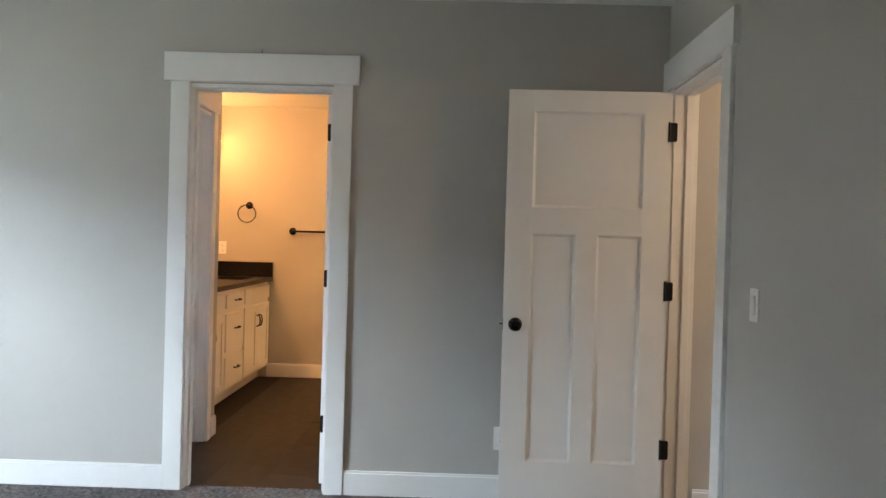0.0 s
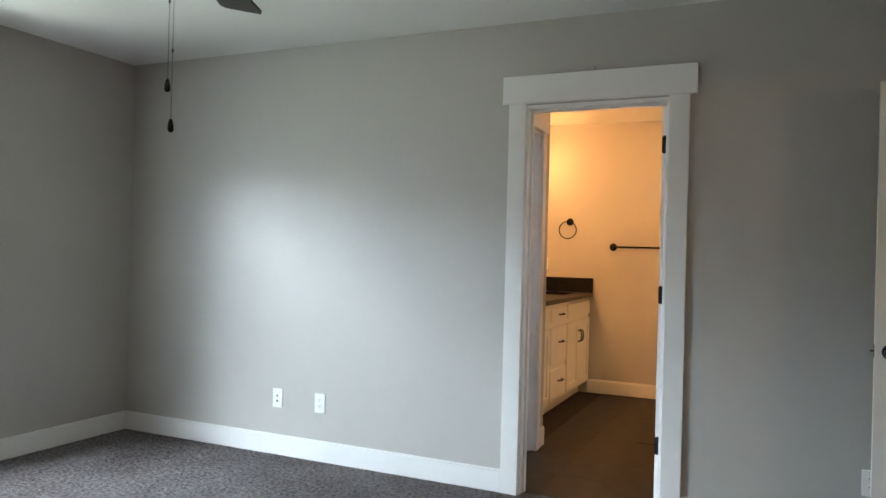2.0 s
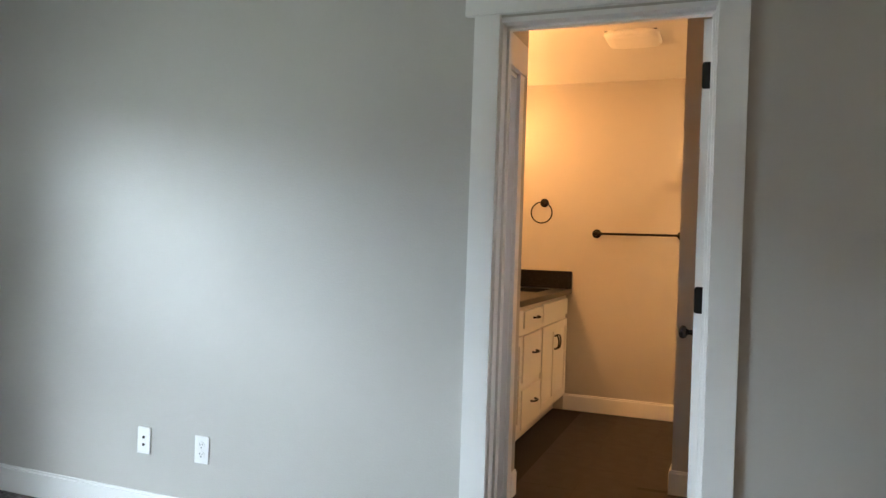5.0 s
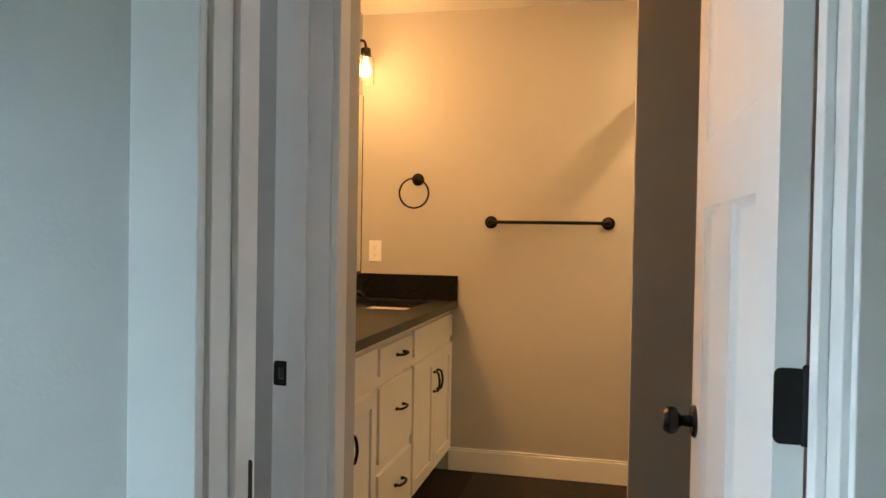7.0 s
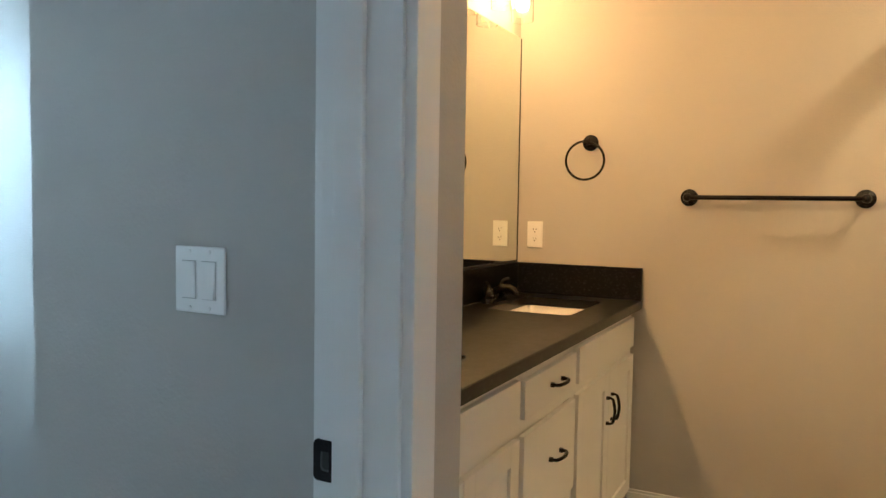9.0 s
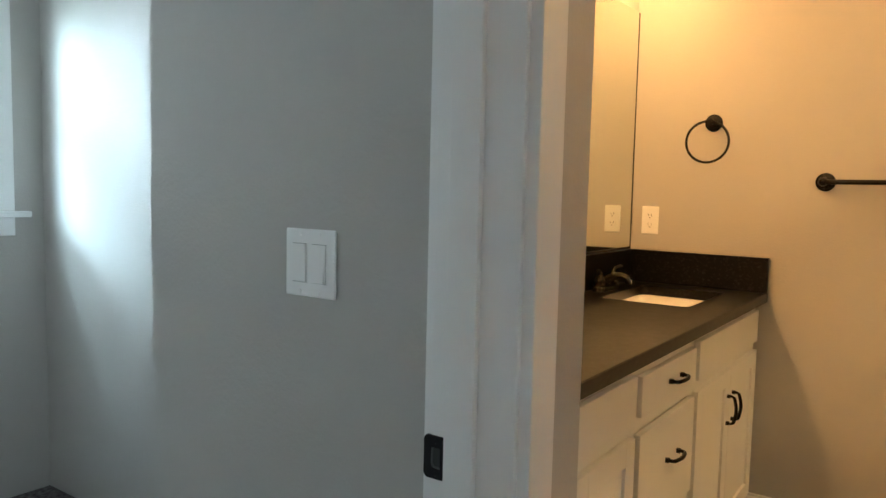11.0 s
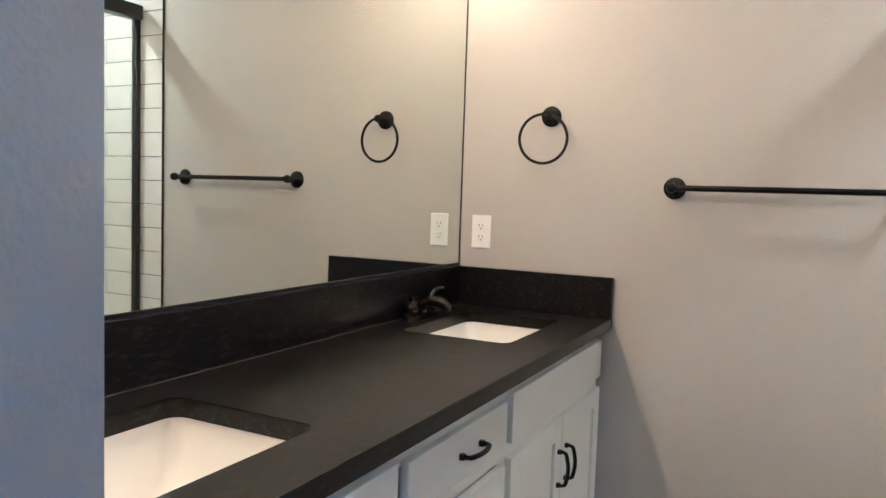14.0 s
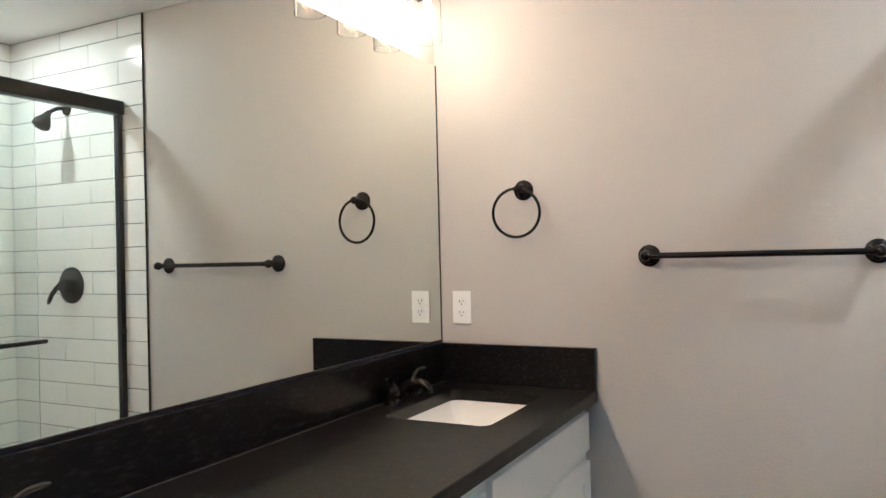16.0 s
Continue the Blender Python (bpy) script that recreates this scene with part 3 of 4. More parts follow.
def rocker(m, gangs, label):
    ob = thing("light_switch", m, label, "light switch", "light switches")
    w = 0.035 if gangs == 1 else 0.058
    bm = boxes((-w, w, -0.006, 0, -0.058, 0.058))
    bev(bm, 0.003, 2)
    part("plate", bm, PLASTIC, ob)
    for k in range(gangs):
        x = (k - (gangs - 1) / 2) * 0.046
        fr = part("surround", boxes((x - 0.0175, x + 0.0175, -0.0072, -0.006, -0.0348, 0.0348)), PLASTIC, ob)
        part("gap", boxes((x - 0.0160, x + 0.0160, -0.0076, -0.0072, -0.0332, 0.0332)), PLATEGAP, fr)
        bm = bmesh.new()
        out = (-0.0118, -0.0098, -0.0092) if k == 0 else (-0.0090, -0.0100, -0.0140)
        rows = [[bm.verts.new((x + q * 0.0156, y, z)) for q in (-1, 1)] for y, z in ((-0.0076, 0.0322), (out[0], 0.0316), (out[1], 0.0), (out[2], -0.0316), (-0.0076, -0.0322))]
        for q, r in zip(rows, rows[1:]):
            bm.faces.new((q[0], q[1], r[1], r[0]))
        bm.faces.new([q[0] for q in rows])
        bm.faces.new([q[1] for q in rows][::-1])
        bmesh.ops.recalc_face_normals(bm, faces=bm.faces)
        part("rocker", bm, PLASTIC, fr)
        for z in (-0.049, 0.049):
            part("screw", lathe([(0.0040, 0), (0.0040, 0.0014), (0.0026, 0.0022)], 12, pose(x, -0.006, z, 90, 0, 0)), PLASTIC, ob)
    return ob


rocker(pose(E_X, 2.385, 1.094, 0, 0, -90), 1, "white single rocker switch beside the bedroom door")
rocker(pose(-2.022, SW_Y, 1.163), 2, "white double rocker switch on the closet wall")

# two bent nails left above the bathroom door
nails = thing("wall_nail", pose(-1.035, N_Y, 2.203), "small bent dark nail above the door casing", "nail")
part("shank", tube([(0, 0.0, 0.004), (0, -0.016, 0.006), (0.002, -0.018, 0.016)], 0.0016, 8), STEEL, nails)
part("head", lathe([(0.004, 0), (0.004, 0.0015)], 10, pose(0.002, -0.018, 0.016)), STEEL, nails)

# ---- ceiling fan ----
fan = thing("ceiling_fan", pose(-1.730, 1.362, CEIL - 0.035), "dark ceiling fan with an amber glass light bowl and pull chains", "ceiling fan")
part("canopy", lathe([(0.07, 0.035), (0.072, -0.02), (0.05, -0.06), (0.02, -0.07)], 32), BRONZE, fan)
part("downrod", lathe([(0.014, -0.06), (0.014, -0.16)], 16), BRONZE, fan)
part("motor", lathe([(0.03, -0.15), (0.09, -0.165), (0.115, -0.19), (0.12, -0.25), (0.10, -0.29), (0.065, -0.31), (0.06, -0.345), (0.075, -0.36), (0.07, -0.375)], 40), BRONZE, fan)
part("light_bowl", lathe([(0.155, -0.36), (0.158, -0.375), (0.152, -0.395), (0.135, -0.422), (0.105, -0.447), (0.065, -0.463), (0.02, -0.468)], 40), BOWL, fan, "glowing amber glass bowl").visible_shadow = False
part("finial", lathe([(0.034, -0.462), (0.037, -0.469), (0.033, -0.475), (0.014, -0.479), (0.013, -0.488), (0.006, -0.491)], 24), BRONZE, fan)
for k in range(5):
    az = 114 + 72 * k
    bl = bmesh.new()
    outline = [(0.20, -0.045), (0.30, -0.062), (0.50, -0.075), (0.630, -0.082), (0.652, -0.074), (0.668, 0.060), (0.655, 0.078), (0.50, 0.072), (0.30, 0.060), (0.20, 0.045)]
    top = [bl.verts.new((x, y, 0.004)) for x, y in outline]
    low = [bl.verts.new((x, y, -0.004)) for x, y in outline]
    bl.faces.new(top)
    bl.faces.new(low[::-1])
    for n in range(len(outline)):
        bl.faces.new((top[n], low[n], low[(n + 1) % len(outline)], top[(n + 1) % len(outline)]))
    bmesh.ops.recalc_face_normals(bl, faces=bl.faces)
    b = part("blade", bl, FANM, fan, "dark brown fan blade", pose(0, 0, -0.315, 0, 0, az) @ pose(0, 0, 0, 11, 0, 0))
    part("blade_iron", boxes((0.085, 0.24, -0.018, 0.018, 0.004, 0.010), bevel=0.002), BRONZE, b)
for x, y, top_z, end_z, share in ((-0.018, 0.006, -0.44, -0.742, 0.24), (0.008, -0.004, -0.488, -0.858, 0.45)):
    bm = bmesh.new()
    beads = int((top_z - end_z) / 0.0065)
    for n in range(beads):
        bmesh.ops.create_icosphere(bm, subdivisions=1, radius=0.0019, matrix=Matrix.Translation((x, y, top_z - n * 0.0065)))
    c = part("pull_chain", bm, BLACK, fan)
    part("chain_joint", lathe([(0.002, 0), (0.003, 0.003), (0.003, 0.008), (0.002, 0.011)], 10), BLACK, c, m=pose(x, y, top_z - (top_z - end_z) * share))
    part("fob", lathe([(0.004, 0.0), (0.007, -0.010), (0.0085, -0.022), (0.0085, -0.030), (0.005, -0.036)], 14), BRONZE, c, m=pose(x, y, end_z + 0.018))

# ---- vanity ----
V0, V1, TOP = END_Y + 0.006, FAR_Y - 0.006, 0.922
FACE = VAN_X - 0.019                # face frame
vanity = thing("vanity_cabinet", pose(VAN_X, (V0 + V1) / 2, 0), "white painted double vanity cabinet with shaker doors", "cabinet")
off = Vector((VAN_X, (V0 + V1) / 2, 0))


def vbox(x0, x1, y0, y1, z0, z1):
    return (x0 - off.x, x1 - off.x, y0 - off.y, y1 - off.y, z0, z1)


part("body", boxes(vbox(MIR_X + 0.002, FACE - 0.02, V0, V1, 0.105, 0.70), vbox(MIR_X + 0.002, MIR_X + 0.02, V0, V1, 0.70, 0.885)), CABW, vanity)
D0, D1 = 5.268, 5.735
part("face_frame", boxes(vbox(FACE - 0.02, FACE, V0, V1, 0.835, 0.885), vbox(FACE - 0.02, FACE, V0, V1, 0.105, 0.15),
                         vbox(FACE - 0.02, FACE, V0, V0 + 0.04, 0.15, 0.835), vbox(FACE - 0.02, FACE, V1 - 0.04, V1, 0.15, 0.835),
                         vbox(FACE - 0.02, FACE, D0 - 0.03, D0 + 0.012, 0.15, 0.835), vbox(FACE - 0.02, FACE, D1 - 0.012, D1 + 0.03, 0.15, 0.835),
                         vbox(FACE - 0.02, FACE, V0 + 0.04, D0 - 0.03, 0.69, 0.745), vbox(FACE - 0.02, FACE, D1 + 0.03, V1 - 0.04, 0.69, 0.74),
                         vbox(FACE - 0.02, FACE, D0 + 0.012, D1 - 0.012, 0.70, 0.745), vbox(FACE - 0.02, FACE, D0 + 0.012, D1 - 0.012, 0.36, 0.42)), CABW, vanity)
part("toe_kick", boxes(vbox(FACE - 0.09, FACE - 0.075, V0, V1, 0.0, 0.105)), CABW, vanity)
for q in (V0, V1 - 0.016):
    part("end_panel", boxes(vbox(MIR_X + 0.02, FACE - 0.02, q, q + 0.016, 0.70, 0.885)), CABW, vanity)


def pull(owner, y, z, along="y"):
    """An arched bronze pull on two feet."""
    pts = [(0.0, -0.060, 0), (0.014, -0.061, 0), (0.022, -0.057, 0)] + [(0.0255 + 0.0055 * math.cos(q * 0.32), 0.0095 * q, 0) for q in range(-5, 6)] + [(0.022, 0.057, 0), (0.014, 0.061, 0), (0.0, 0.060, 0)]
    bm = tube(pts, [0.0058] * len(pts), 12, squash=0.85)
    for s in (-0.060, 0.060):
        box(bm, 0.0, 0.010, s - 0.007, s + 0.007, -0.006, 0.006)
    rot = (pose(0, 0, 0) if along == "y" else pose(0, 0, 0, 90, 0, 0)) @ Matrix.Diagonal((1.0, 0.78, 1.0, 1.0))
    part("handle", bm, BRONZE, owner, "dark bronze arched pull", pose(0.0, y - off.y, z) @ rot)


def slab(y0, y1, z0, z1, name="drawer_front"):
    return part(name, boxes(vbox(FACE + 0.001, VAN_X, y0, y1, z0, z1), bevel=0.0025), CABW, vanity)


def shaker(y0, y1, z0, z1, pull_y):
    d = part("cabinet_door", boxes(vbox(FACE + 0.001, VAN_X, y0, y0 + 0.057, z0, z1), vbox(FACE + 0.001, VAN_X, y1 - 0.057, y1, z0, z1),
                                   vbox(FACE + 0.001, VAN_X, y0 + 0.057, y1 - 0.057, z0, z0 + 0.057), vbox(FACE + 0.001, VAN_X, y0 + 0.057, y1 - 0.057, z1 - 0.057, z1), bevel=0.0018), CABW, vanity)
    part("door_panel", boxes(vbox(FACE + 0.001, VAN_X - 0.009, y0 + 0.055, y1 - 0.055, z0 + 0.055, z1 - 0.055)), CABW, d)
    pull(d, pull_y, 0.565, "z")
    return d


for lo, hi in ((V0 + 0.022, D0 - 0.018), (D1 + 0.034, V1 - 0.022)):
    slab(lo, hi, 0.736, 0.856, "false_front")
    mid = (lo + hi) / 2
    shaker(lo, mid - 0.002, 0.128, 0.702, mid - 0.032)
    shaker(mid + 0.002, hi, 0.128, 0.702, mid + 0.032)
for z0, z1 in ((0.742, 0.846), (0.412, 0.698), (0.128, 0.368)):
    d = slab(D0 + 0.016, D1, z0, z1)
    pull(d, (D0 + D1) / 2 + 0.035, (z0 + z1) / 2 + (0.0 if z1 > 0.8 else 0.022))
part("catch_knob", lathe([(0.006, 0), (0.008, 0.008), (0.006, 0.014)], 12, pose(0, 0, 0, 0, 90, 0)), SLOT, vanity, m=pose(FACE - off.x, D1 + 0.008 - off.y, 0.42))

SINKS = ((5.985, 6.432), (4.757, 5.168))
SX0, SX1 = -2.160, -1.842
top_x0, top_x1 = MIR_X + 0.001, -1.712
bm = bmesh.new()


def slab_with_hole(bm, x0, x1, y0, y1, hole, z0, z1):
    """A rectangular slab piece with one rounded hole; its y ends stay open for the neighbours."""
    hx0, hx1, hy0, hy1 = hole
    for z, flip in ((z1, False), (z0, True)):
        inner = [bm.verts.new(p) for p in rounded(hx0, hx1, hy0, hy1, 0.028, z)]
        corners = [bm.verts.new(p) for p in ((x1, y1, z), (x0, y1, z), (x0, y0, z), (x1, y0, z))]
        n = len(inner) // 4
        for q in range(4):
            for k in range(n - 1):
                f = (corners[q], inner[q * n + k + 1], inner[q * n + k])
                bm.faces.new(f if not flip else f[::-1])
            f = (corners[q], corners[(q + 1) % 4], inner[((q + 1) % 4) * n], inner[q * n + n - 1])
            bm.faces.new(f if not flip else f[::-1])
        if not flip:
            up_in, up_c = inner, corners
        else:
            lo_in, lo_c = inner, corners
    m = len(up_in)
    for k in range(m):
        bm.faces.new((up_in[k], up_in[(k + 1) % m], lo_in[(k + 1) % m], lo_in[k]))
    for q in (1, 3):
        bm.faces.new((up_c[q], up_c[(q + 1) % 4], lo_c[(q + 1) % 4], lo_c[q]))


split = 5.6
slab_with_hole(bm, top_x0, top_x1, V0 - 0.003, split, (SX0, SX1, *SINKS[1]), TOP - 0.036, TOP)
slab_with_hole(bm, top_x0, top_x1, split, V1 + 0.003, (SX0, SX1, *SINKS[0]), TOP - 0.036, TOP)
bmesh.ops.remove_doubles(bm, verts=bm.verts, dist=0.0005)
for y in (V0 - 0.003, V1 + 0.003):
    ends = [v for v in bm.verts if abs(v.co.y - y) < 1e-4]
    if len(ends) == 4:
        ends.sort(key=lambda v: math.atan2(v.co.z - TOP + 0.015, v.co.x + 2.0))
        bm.faces.new(ends)
bmesh.ops.recalc_face_normals(bm, faces=bm.faces)
edge = [e for e in bm.edges if len(e.link_faces) == 2 and e.calc_face_angle(0) > radians(50)]
bmesh.ops.bevel(bm, geom=edge, offset=0.002, segments=2, affect="EDGES", clamp_overlap=True)
single("worktop", bm, STONE, "black honed stone worktop with two sink cut-outs", "worktop")
bs = single("back_splash", boxes((MIR_X + 0.001, MIR_X + 0.021, V0, FAR_Y - 0.022, TOP + 0.0005, 1.057), bevel=0.0015), STONE, "low black stone back splash under the mirror", "splash")
part("caulk_line", tube([(MIR_X + 0.0215, V0 + 0.004, TOP + 0.001), (MIR_X + 0.0215, FAR_Y - 0.026, TOP + 0.001)], 0.0011, 8), GROUT_LINE, bs)
single("side_splash", boxes((MIR_X + 0.001, -1.714, FAR_Y - 0.021, FAR_Y - 0.001, TOP + 0.0005, 1.057), bevel=0.0015), STONE, "low black stone side splash on the end wall", "splash")


def sink(y0, y1):
    ob = thing("sink", pose((SX0 + SX1) / 2, (y0 + y1) / 2, TOP - 0.036), "white rectangular undermount porcelain sink", "sink", "vanity sinks")
    hx, hy = (SX1 - SX0) / 2, (y1 - y0) / 2
    bm = bmesh.new()
    rings = []
    for grow, z in ((0.025, -0.0005), (0.004, -0.0005), (0.002, -0.02), (-0.022, -0.075), (-0.045, -0.112), (-0.075, -0.128), (-0.115, -0.135)):
        r = max(0.03 + grow * 0.4, 0.02) + (0.02 if z < -0.1 else 0)
        rings.append([bm.verts.new(p) for p in rounded(-hx - grow, hx + grow, -hy - grow, hy + grow, r, z)])
    for a, b in zip(rings, rings[1:]):
        n = len(a)
        for k in range(n):
            bm.faces.new((a[k], a[(k + 1) % n], b[(k + 1) % n], b[k]))
    bm.faces.new(rings[-1])
    bmesh.ops.recalc_face_normals(bm, faces=bm.faces)
    bmesh.ops.reverse_faces(bm, faces=bm.faces)
    part("basin", bm, PORCELAIN, ob)
    part("drain", lathe([(0.022, -0.1348), (0.022, -0.132), (0.017, -0.131), (0.012, -0.1325)], 20), BRONZE, ob, "dark bronze drain")
    return ob


def faucet(y):
    """A low centreset faucet with two curved levers, spout towards +x."""
    ob = thing("faucet", pose(-2.222, y, TOP), "dark bronze two-lever centreset faucet behind the sink", "faucet", "vanity faucets")
    bm = bmesh.new()
    pts = rounded(-0.026, 0.026, -0.094, 0.094, 0.025, 0.0)
    low = [bm.verts.new(p) for p in pts]
    up = [bm.verts.new((p[0] * 0.9, p[1] * 0.97, 0.014)) for p in pts]
    bm.faces.new(low[::-1])
    bm.faces.new(up)
    for k in range(len(pts)):
        bm.faces.new((low[k], low[(k + 1) % len(pts)], up[(k + 1) % len(pts)], up[k]))
    part("base", bm, BRONZE, ob)
    sp = tube([(0, 0, 0.008), (0, 0, 0.026), (0.008, 0, 0.042), (0.030, 0, 0.054), (0.062, 0, 0.056), (0.080, 0, 0.050), (0.093, 0, 0.037)], [0.019, 0.0175, 0.0165, 0.0160, 0.0155, 0.0145, 0.0125], 18)
    spout = part("spout", sp, BRONZE, ob)
    part("aerator", lathe([(0.0105, 0), (0.0105, -0.007), (0.007, -0.008)], 14, pose(0.094, 0, 0.037, 0, 28, 0)), BRONZE, spout)
    for s in (-1, 1):
        h = part("handle_base", lathe([(0.025, 0.008), (0.025, 0.014), (0.0185, 0.018), (0.0225, 0.028), (0.0235, 0.038), (0.0200, 0.049), (0.0130, 0.057), (0.009, 0.061), (0.005, 0.064)], 24), BRONZE, ob, m=pose(0, s * 0.064, 0))
        lev = tube(curve_points((0, 0, 0.052), (0.000, s * 0.000, 0.076), (0.006, s * 0.020, 0.084), (0.012, s * 0.060, 0.083), 12), [0.0085, 0.0080, 0.0075, 0.0070, 0.0066, 0.0064, 0.0064, 0.0064, 0.0064, 0.0064, 0.0062, 0.0056, 0.003], 14, squash=0.62)
        part("lever", lev, BRONZE, h)
    part("lift_rod", lathe([(0.0025, 0.01), (0.0025, 0.052), (0.0045, 0.055), (0.0045, 0.062), (0.002, 0.065)], 10), BRONZE, ob, m=pose(-0.020, 0, 0))
    return ob


for y0, y1 in SINKS:
    sink(y0, y1)
    faucet(6.208 if y0 > 5.5 else 4.914)

mirror = thing("wall_mirror_glass", pose(MIR_X, 5.6, 1.063), "large frameless mirror over the vanity", "mirror")
part("glass", boxes((0.001, 0.006, V0 - 5.6 + 0.04, FAR_Y - 0.0045 - 5.6, 0.0, 0.979)), MIRROR, mirror)
part("edge_channel", boxes((0.0, 0.009, V0 - 5.6 + 0.04, FAR_Y - 0.0045 - 5.6, -0.004, 0.004)), BLACKTRIM, mirror)

part("edge_bead", boxes((0.0, 0.008, FAR_Y - 0.004 - 5.6, FAR_Y - 0.001 - 5.6, -0.004, 0.979)), BLACKTRIM, mirror)

# ---- vanity light ----
fix = thing("vanity_light", pose(MIR_X, 6.16, 2.215), "three-lamp dark bronze vanity light with clear glass shades", "wall lamp", "vanity lights")
part("back_plate", boxes((0, 0.022, -0.29, 0.29, 0.02, 0.10), bevel=0.006), BRONZE, fix)
for ly in LIGHT_Y:
    y = ly - 6.16
    arm = part("arm", tube(curve_points((0.02, y, 0.06), (0.06, y, 0.09), (0.085, y, 0.09), (0.085, y, 0.035), 10), 0.007, 10), BRONZE, fix)
    part("socket_cap", lathe([(0.010, 0.045), (0.026, 0.036), (0.028, 0.0), (0.020, -0.010)], 24), BRONZE, arm, m=pose(0.085, y, 0))
    bm = lathe([(0.030, -0.002), (0.043, -0.010), (0.046, -0.03), (0.046, -0.15)], 32)
    caps = [f for f in bm.faces if len(f.verts) > 4]
    bmesh.ops.delete(bm, geom=caps, context="FACES_ONLY")
    bmesh.ops.solidify(bm, geom=bm.faces[:], thickness=0.003)
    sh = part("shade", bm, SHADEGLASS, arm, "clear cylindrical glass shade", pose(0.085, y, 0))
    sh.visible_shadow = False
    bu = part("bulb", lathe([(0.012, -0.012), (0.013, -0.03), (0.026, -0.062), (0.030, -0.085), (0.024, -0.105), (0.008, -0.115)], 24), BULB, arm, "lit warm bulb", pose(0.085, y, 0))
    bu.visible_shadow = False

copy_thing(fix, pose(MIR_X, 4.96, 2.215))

# ---- towel ring and bar ----
ring = thing("towel_ring", pose(-1.947, FAR_Y, 1.577), "dark bronze towel ring on a round rosette", "towel ring")
ROSE = [(0.034, 0.0), (0.034, 0.005), (0.030, 0.009), (0.026, 0.010), (0.022, 0.015), (0.014, 0.018), (0.010, 0.030)]
part("rosette", lathe(ROSE, 28, pose(0, 0, 0, 90, 0, 0)), BRONZE, ring)
part("post", lathe([(0.010, 0.028), (0.011, 0.045), (0.014, 0.050), (0.014, 0.062), (0.008, 0.067)], 20, pose(0, 0, 0, 90, 0, 0)), BRONZE, ring)
part("ring", torus(0.080, 0.0050, m=pose(-0.008, -0.056, -0.077, 0, 0, 4)), BRONZE, ring)

bar = thing("towel_bar", pose(-1.232, FAR_Y, 1.349), "dark bronze towel bar between two round posts", "towel bar")
for x in (-0.306, 0.306):
    part("rosette", lathe(ROSE, 28, pose(x, 0, 0, 90, 0, 0)), BRONZE, bar)
    part("post", lathe([(0.011, 0.028), (0.010, 0.046), (0.015, 0.052), (0.017, 0.062), (0.015, 0.072), (0.009, 0.079), (0.003, 0.081)], 22, pose(x, 0, 0, 90, 0, 0)), BRONZE, bar)
part("rod", tube([(-0.306, -0.062, 0), (0, -0.062, 0), (0.306, -0.062, 0)], 0.0092, 16), BRONZE, bar)

# ---- exhaust fan in the ceiling ----
vent = thing("exhaust_fan", pose(-1.175, 5.42, CEIL), "white rounded ceiling exhaust fan cover", "vent")
bm = bmesh.new()
rings = []
for grow, z in ((0.0, 0.0), (0.0, -0.012), (-0.012, -0.026), (-0.05, -0.034), (-0.10, -0.036)):
    rings.append([bm.verts.new(p) for p in rounded(-0.155 - grow, 0.155 + grow, -0.165 - grow, 0.165 + grow, 0.06 + grow * 0.4, z)])
for a, b in zip(rings, rings[1:]):
    for k in range(len(a)):
        bm.faces.new((a[k], a[(k + 1) % len(a)], b[(k + 1) % len(a)], b[k]))
bm.faces.new(rings[-1])
bmesh.ops.recalc_face_normals(bm, faces=bm.faces)
part("cover", bm, PLASTIC, vent)
part("air_gap", boxes((-0.145, 0.145, -0.155, 0.155, -0.004, -0.001)), SLOT, vent)

# ---- shower ----
pan = thing("shower_pan", pose((SH_X + SH_E) / 2, (STUB_Y + 0.115 + FAR_Y) / 2, 0), "white shower pan with a raised curb", "shower pan")
pw, pl = SH_E - SH_X + 0.045, FAR_Y - STUB_Y - 0.115
part("base", boxes((-pw / 2, pw / 2, -pl / 2 + 0.012, pl / 2 - 0.012, 0, 0.05), bevel=0.004), PORCELAIN, pan)
part("curb", boxes((-pw / 2 - 0.02, -pw / 2 + 0.07, -pl / 2 + 0.012, pl / 2 - 0.012, 0, 0.11), bevel=0.012, segments=3), PORCELAIN, pan)
part("drain", lathe([(0.05, 0.05), (0.05, 0.053), (0.045, 0.054)], 24), BLACKTRIM, pan)

sd = thing("shower_enclosure", pose(SH_X, FAR_Y, 0), "black-framed sliding glass shower doors", "shower door")
L = FAR_Y - STUB_Y - 0.115
part("header_rail", boxes((-0.030, 0.030, -L + 0.012, -0.012, 2.040, 2.103), bevel=0.006), BLACKTRIM, sd)
part("wall_jamb", boxes((-0.014, 0.020, -0.036, -0.012, 0.111, 2.040), bevel=0.003), BLACKTRIM, sd)
part("wall_jamb", boxes((-0.014, 0.020, -L + 0.012, -L + 0.036, 0.111, 2.040), bevel=0.003), BLACKTRIM, sd)
part("bottom_track", boxes((-0.022, 0.022, -L + 0.036, -0.036, 0.111, 0.132), bevel=0.003), BLACKTRIM, sd)
part("bumper", boxes((-0.022, -0.014, -0.034, -0.016, 1.048, 1.072), bevel=0.002), SLOT, sd)
for x, y0, y1 in ((-0.010, -1.20, -0.432), (0.012, -0.82, -0.040)):
    g = part("glass_panel", boxes((x - 0.003, x + 0.003, y0, y1, 0.133, 2.041)), SHOWERGLASS, sd, "clear greenish glass panel")
    g.visible_shadow = False
grab = part("door_bar", tube([(-0.060, -1.10, 1.06), (-0.060, -0.43, 1.06)], 0.009, 14), BLACKTRIM, sd)
